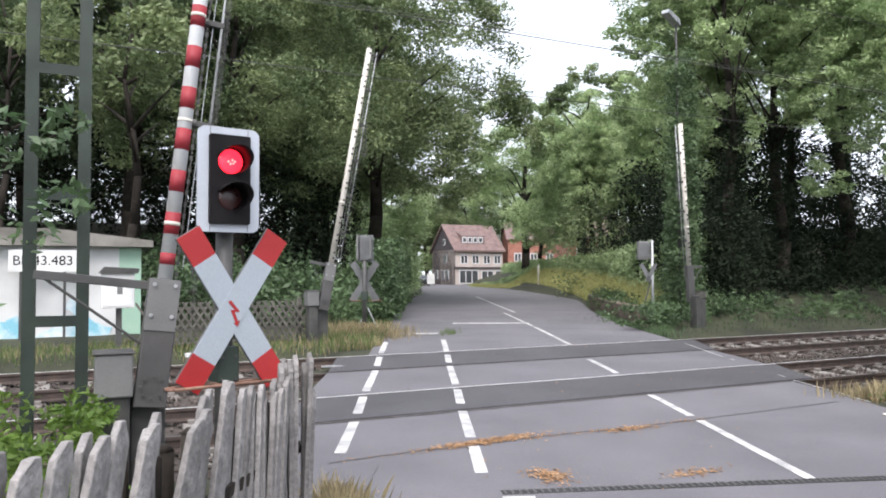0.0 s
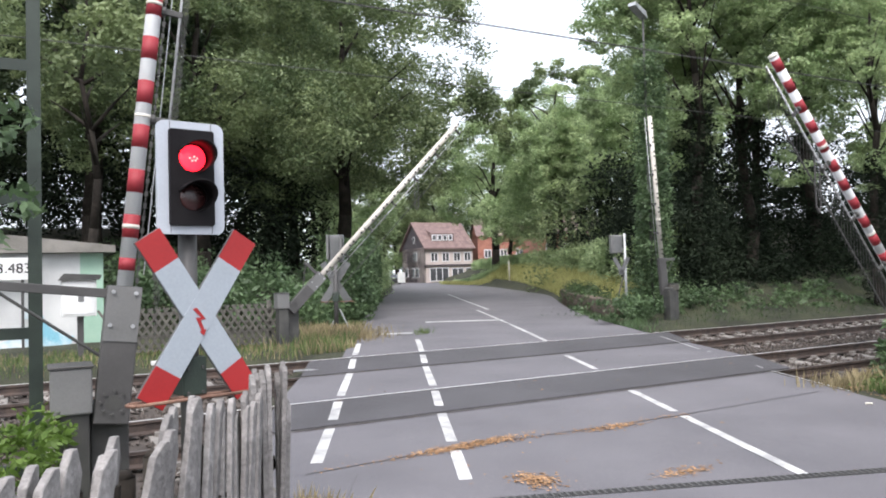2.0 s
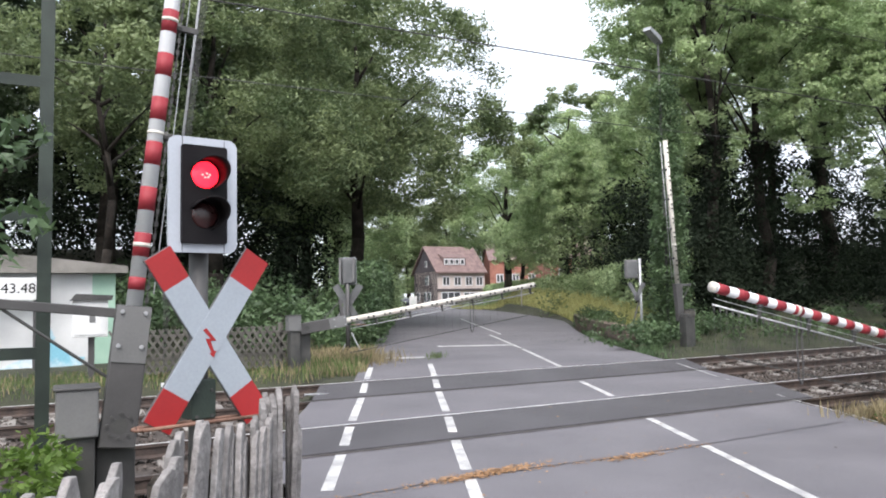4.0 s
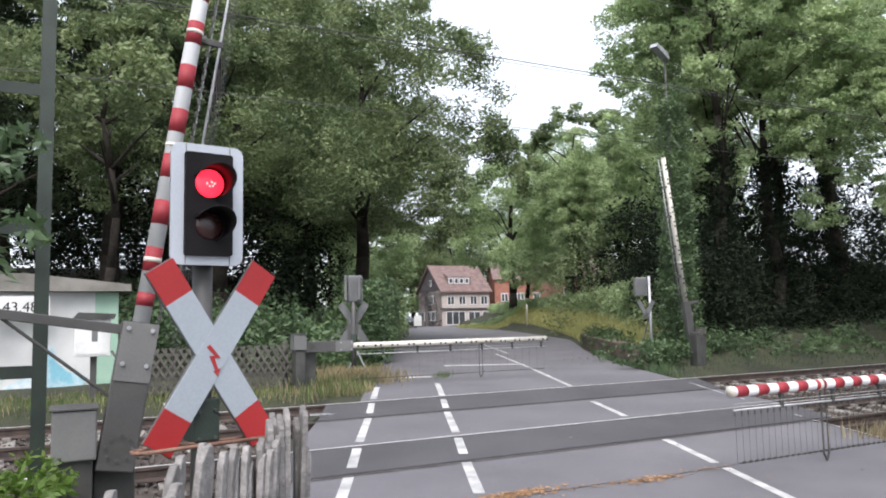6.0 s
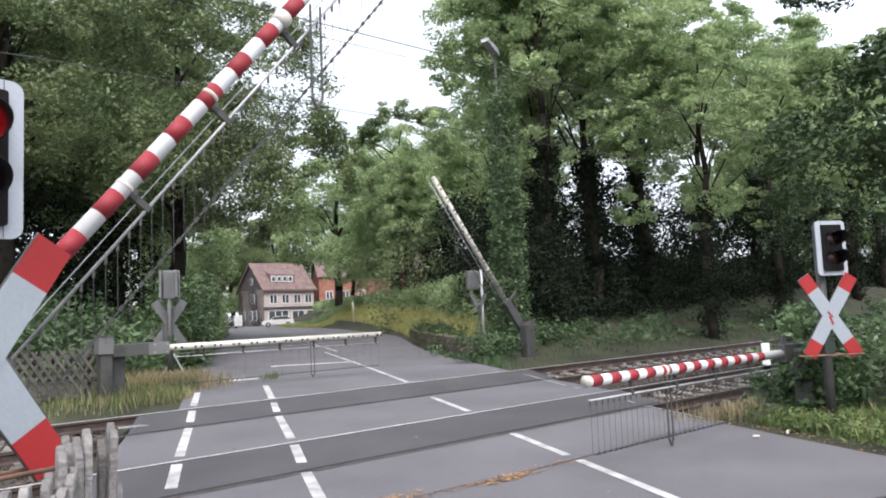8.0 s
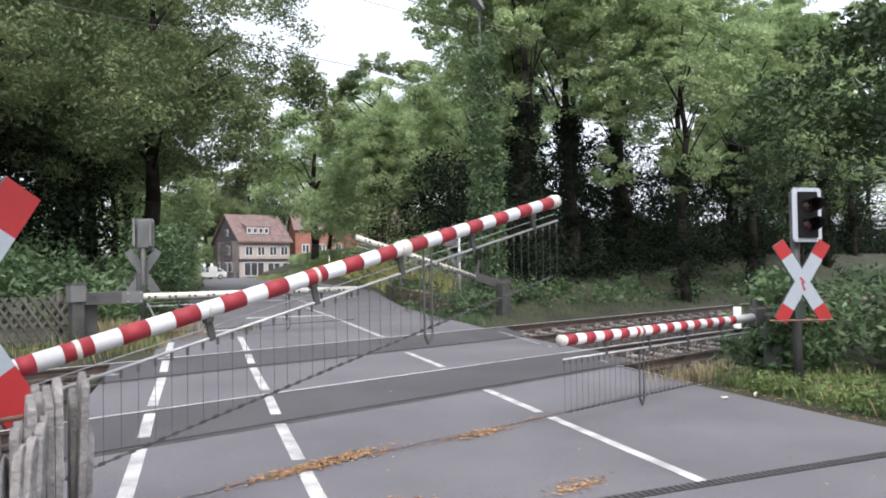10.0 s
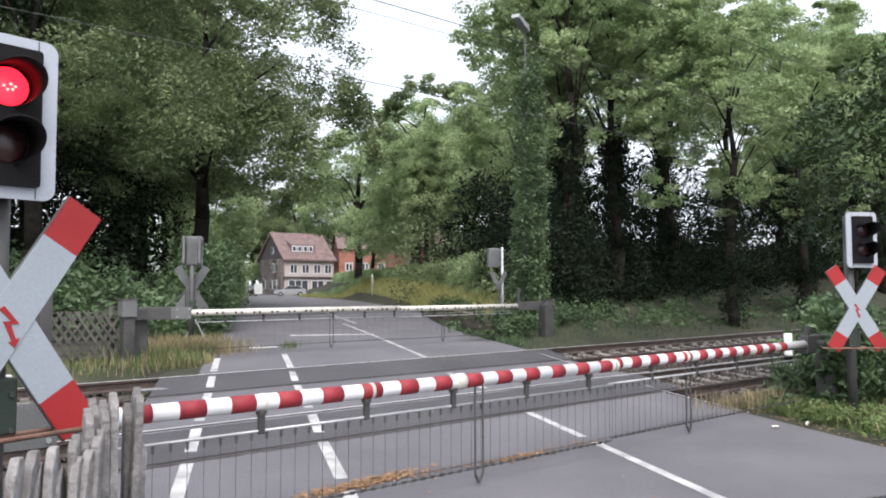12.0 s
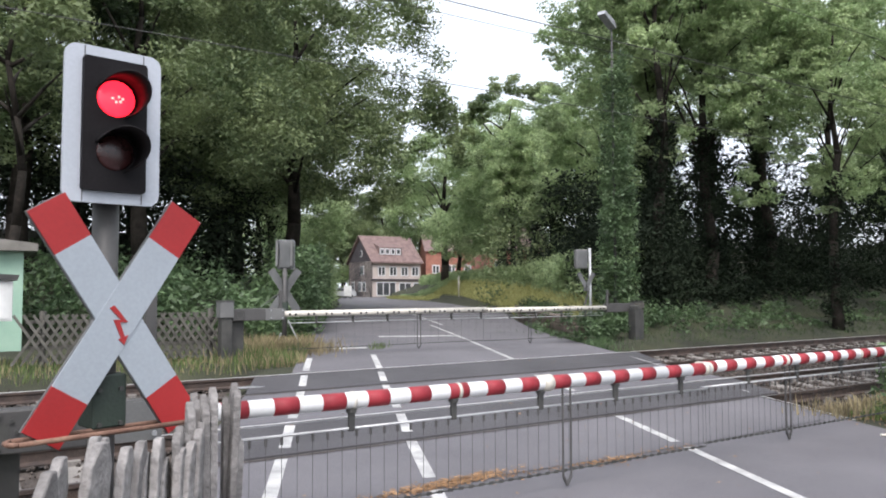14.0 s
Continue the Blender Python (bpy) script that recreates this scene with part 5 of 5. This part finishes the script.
# bushes by the right signal
spots = []
for i in range(170):
    x, y = rng0.uniform(4.9, 10), rng0.uniform(-6.5, -1.7)
    w = 0.912 * x - 0.41 * y
    if w < 5.2 or (x < 5.6 and y > -2.6):
        continue
    spots.append((x, y, rng0.uniform(0.1, 1.35), rng0.uniform(0.3, 0.55)))
for i in range(46):
    x, y = rng0.uniform(3.95, 5.4), rng0.uniform(-2.75, -1.75)
    spots.append((x, y, rng0.uniform(0.05, 0.62), rng0.uniform(0.14, 0.28)))
for i in range(30):
    spots.append((rng0.uniform(4.3, 5.1), rng0.uniform(-2.95, -2.7), rng0.uniform(0.25, 1.0), rng0.uniform(0.14, 0.25)))
for i in range(46):
    spots.append((rng0.uniform(5.1, 6.6), rng0.uniform(-2.1, -1.4), rng0.uniform(0.3, 1.5), rng0.uniform(0.22, 0.4)))
for i in range(60):
    spots.append((rng0.uniform(3.85, 4.75), rng0.uniform(-2.95, -2.62), rng0.uniform(0.05, 1.02), rng0.uniform(0.12, 0.22)))
thicket("bush", BRAMBLE, spots, 52, 0.15, 25, "green bush around the crossing signal", "bush")
# leafy shoots beside the mast and in front of the fence
spots = []
for i in range(70):
    x, y = ahead(rng0.uniform(4.2, 6.0), rng0.uniform(-3.5, -2.35))
    spots.append((x, y, rng0.uniform(0.1, 0.95), rng0.uniform(0.12, 0.26)))
thicket("bush", FRESHLEAF, spots[:48], 60, 0.085, 26, "light green leafy shoots beside the mast and fence", "bush")
spots = []
for i in range(15):
    d = rng0.uniform(4.8, 6.2)
    x, y = ahead(d, -d * rng0.uniform(0.5, 0.72))
    spots.append((x, y, rng0.choice((1.6, 2.0, 2.3, 2.9, 3.3, 3.9, 4.2)) + rng0.uniform(-0.2, 0.2), rng0.uniform(0.12, 0.3)))
thicket("creeper", BRAMBLE, spots, 45, 0.12, 75, "dark leafy creeper hanging about the mast", "creeper")
# low weeds at the edge of the right verge
spots = []
for i in range(420):
    s, w = rng0.uniform(-7, 0.4), WR + 0.35 + abs(rng0.gauss(0, 0.8))
    x, y = road(w, s)
    if y < -1.2:
        spots.append((x, y, 0.05, rng0.uniform(0.1, 0.3)))
thicket("weeds", GRASS, spots, 45, 0.07, 52, "low broad-leaved weeds on the verge", "weeds", 0.6)
# ivy on the trunk by the far barrier
spots = []
tx, ty = ahead(24.5, 7.85)
for i in range(270):
    a = rng0.uniform(0, 6.28)
    z = rng0.uniform(0.0, 8.6)
    k = 0.46 - 0.02 * z
    spots.append((tx + k * math.cos(a), ty + k * math.sin(a), z, rng0.uniform(0.2, 0.4)))
thicket("ivy", BRAMBLE, spots, 50, 0.13, 53, "dense ivy climbing the lamp post on the bank", "ivy", 1.0)


def blades(name, mat, n, place, hgt, seed, label, category):
    """Upright grass: thin bent blades."""
    rng = np.random.default_rng(seed)
    out = []
    k = 0
    while k < n:
        q = place(rng)
        if q is None:
            k += 1
            continue
        x, y = q
        z = terrain(x, y)
        h = hgt * rng.uniform(0.4, 1.2)
        a = rng.uniform(0, 6.283)
        lean = rng.uniform(0.05, 0.5) * h
        dx, dy = math.cos(a), math.sin(a)
        w = 0.006 + 0.004 * rng.uniform()
        out.extend(((x - dy * w, y + dx * w, z - 0.02), (x + dy * w, y - dx * w, z - 0.02), (x + dx * lean * 0.5 + dy * w * 0.7, y + dy * lean * 0.5 - dx * w * 0.7, z + h * 0.65), (x + dx * lean, y + dy * lean, z + h)))
        k += 1
    ob = leaf_mesh(name, np.array(out), mat)
    return tagged(ob, label, category, kind="stuff")


def verge_right(rng):
    s, w = rng.uniform(-7.5, 1.2), WR + 0.3 + abs(rng.normal(0, 0.9))
    x, y = road(w, s)
    return (x, y) if y < -0.9 else None


def tuft_far_left(rng):
    w, s = -3.8 - abs(rng.normal(0, 0.8)), rng.uniform(5.2, 12.5)
    x, y = road(w, s)
    return (x, y) if y > 6.9 else None


def strip_far_left(rng):
    x, y = rng.uniform(-11, -1.6), rng.uniform(7.0, 9.6)
    return x, y


def bank_tip(rng):
    k = rng.uniform()
    return ahead(80 + 20 * k, 8.6 - 4.6 * k + rng.uniform(-0.6, 0.9))


def bank_right(rng):
    s = rng.uniform(14, 75)
    w = edge_right(s) + 1.2 * step(20, 60, s) + rng.uniform(0.3, 2.3)
    return road(w, s)


def kerb_right(rng):
    s = rng.uniform(8.5, 20)
    w = edge_right(s) + abs(rng.normal(0.1, 0.45))
    x, y = road(w, s)
    return (x, y) if y > 6.6 else None


def fence_foot(rng):
    a = rng.uniform(-0.1, 1.6)
    return -5.62 - 0.585 * a + rng.normal(0, 0.07), -3.75 - 0.811 * a + rng.normal(0, 0.07)


def bank_far(rng):
    return rng.uniform(8.2, 36), 7.0 + abs(rng.normal(0, 3.0))


blades("grass", GRASS, 10000, verge_right, 0.14, 31, "green weeds and grass on the verge", "grass")
blades("grass", DRYGRASS, 1300, verge_right, 0.18, 32, "dry straw-coloured grass on the verge", "grass")
blades("grass", DRYGRASS, 1800, lambda rng: (rng.normal(-0.35, 0.5), rng.normal(9.6, 0.6)), 0.38, 71, "tall brownish dry grass round the signal post", "grass")
blades("grass", GRASS, 120, lambda rng: road(rng.normal(-2.1, 0.12), rng.normal(9.3, 0.3)), 0.22, 72, "green tuft in a crack of the path edge", "grass")
blades("grass", GRASS, 2200, tuft_far_left, 0.3, 74, "green grass by the far barrier", "grass")
blades("grass", DRYGRASS, 2200, tuft_far_left, 0.27, 33, "tall dry grass by the far barrier", "grass")
blades("grass", GRASS, 4000, strip_far_left, 0.16, 34, "green grass along the lattice fence", "grass")
blades("grass", DRYGRASS, 1500, strip_far_left, 0.16, 35, "dry grass along the lattice fence", "grass")
blades("grass", MEADOW, 26000, bank_right, 0.42, 36, "pale long grass on the road bank", "grass")
blades("grass", MEADOW, 5000, bank_tip, 0.5, 40, "pale long grass at the end of the bank", "grass")
blades("grass", BRAMBLE, 3200, kerb_right, 0.22, 37, "green weeds at the road edge", "grass")
blades("grass", DRYGRASS, 900, lambda rng: (rng.normal(-5.5, 0.1), rng.normal(-3.75, 0.18)), 0.36, 77, "dry straw grass at the end of the picket fence", "grass")
blades("grass", DRYGRASS, 1200, fence_foot, 0.32, 38, "dry grass at the foot of the picket fence", "grass")
blades("grass", DRYGRASS, 900, lambda rng: (rng.normal(3.75, 0.38), rng.normal(-1.55, 0.22)), 0.3, 62, "tuft of dry straw grass at the paving edge", "grass")
# grass in the darker ivy green, standing in for the bank's tree shade
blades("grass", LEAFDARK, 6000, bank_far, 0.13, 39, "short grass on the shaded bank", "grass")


def litter(n, place, seed, label):
    """Dry leaves lying on the asphalt."""
    rng = np.random.default_rng(seed)
    out = []
    for k in range(n):
        x, y = place(rng)
        z = level(x, y) + 0.004 + rng.uniform(0, 0.012)
        a, s = rng.uniform(0, 6.283), rng.uniform(0.012, 0.03)
        dx, dy = math.cos(a) * s, math.sin(a) * s
        t = rng.uniform(-0.4, 0.4) * s
        out.extend(((x - dx, y - dy, z), (x + dy * 0.5, y - dx * 0.5, z + abs(t)), (x + dx, y + dy, z + 0.002), (x - dy * 0.5, y + dx * 0.5, z + abs(t) * 0.5)))
    tagged(leaf_mesh("fallen_leaves", np.array(out), LITTER), label, "leaf litter", kind="stuff")


def seam(rng):
    x = -4.9 + 4.8 * rng.uniform()
    y = -1.9 + 0.1 * math.exp(-((x + 3.2) / 0.7) ** 2) + rng.normal(0, 0.05)
    if rng.uniform() < 0.82:
        x = rng.normal(-3.15, 0.36)
        y = -1.78 + 0.1 * (x + 3.1) + rng.normal(0, 0.065)
    return x, y


litter(1150, seam, 41, "brown fallen leaves along a seam in the asphalt")
litter(300, lambda rng: (rng.normal(-3.35, 0.09), rng.normal(-3.25, 0.12)), 42, "heap of brown leaves on the asphalt")
litter(140, lambda rng: (rng.normal(-2.1, 0.16), rng.normal(-3.75, 0.07)), 43, "heap of brown leaves by the drain")
litter(260, lambda rng: (rng.normal(-1.35, 0.22), rng.normal(-1.95, 0.06)), 44, "brown leaves on a seam in the asphalt")
litter(500, lambda rng: road(WR + 0.25 + rng.normal(0, 0.12), rng.uniform(-7, 0.5)), 46, "dry leaves along the edge of the verge")
litter(160, lambda rng: road(rng.uniform(-3.8, 3.3), rng.uniform(-7, 9)), 45, "scattered dry leaves on the road")


# low rough wall at the foot of the right bank
def low_wall():
    th = thing("low_stone_wall", pose(0, 0, 0), "low dark rough stone wall at the foot of the bank", "wall")
    rng = random.Random(12)
    for row in range(3):
        s = (10.6, 10.9, 11.6)[row]
        while s < 26:
            w = edge_right(s) + 0.35 + 1.2 * step(20, 60, s)
            x, y = road(w, s)
            ln = rng.uniform(0.35, 0.6)
            bm = B()
            box(bm, -0.18, 0.18, 0, ln - 0.02, 0, 0.23, bevel=0.025)
            ob = part("stone", bm, WALLSTONE, th)
            ob.matrix_basis = pose(x, y, level(x, y) - 0.08 + row * 0.235, 0, rng.uniform(-2, 2), -27 + rng.uniform(-2, 2))
            s += ln


low_wall()


def plastic_scrap(x, y, turn, ln):
    """A crushed white tube of plastic lying on the ground."""
    th = thing("plastic_scrap", pose(x, y, level(x, y) + 0.017, 0, 0, turn), "crushed white plastic scrap lying at the verge edge", "litter", "litter on the verge")
    bm = B()
    tube(bm, (-ln, 0, 0), (0, 0.01, 0.008), 0.018, 0.014, seg=9)
    tube(bm, (0, 0.01, 0.008), (ln, 0, 0), 0.014, 0.019, seg=9)
    part("body", bm, OFFWHITE, th, smooth=True)


for q in ((2.68, -2.9, 20, 0.11), (3.3, -3.6, 75, 0.05), (2.15, -2.75, 140, 0.04)):
    plastic_scrap(*q)
spots = []
for i in range(150):
    s = rng0.uniform(14.2, 26.5)
    x, y = road(edge_right(s) + 0.45 + 1.2 * step(20, 60, s) + rng0.uniform(-0.32, 0.5), s)
    spots.append((x, y, rng0.uniform(0.1, 0.75), rng0.uniform(0.16, 0.36)))
thicket("ivy", LEAFDARK, spots, 50, 0.1, 61, "ivy and weeds grown over the low stone wall", "ivy", 0.8)


def motions():
    for car, rows in ((white_car, WHITE_CAR), (silver_car, SILVER_CAR)):
        walk(car, [(t, down_road(106, side, 154)) for t, side in rows])
    for arm, h, hang, rows in ARMS:
        walk(arm, [(t, pose(0, 0, h, 0, -a, 0)) for t, a in rows])
        for ob, p, drop in hang:
            if p is None:
                walk(ob, [(t, Matrix.Translation((-drop * math.sin(radians(a)) + 0.0, -0.045, -drop * math.cos(radians(a))))) for t, a in rows])
            else:
                walk(ob, [(t, pose(p, -0.045, -drop, 0, a, 0)) for t, a in rows])


motions()
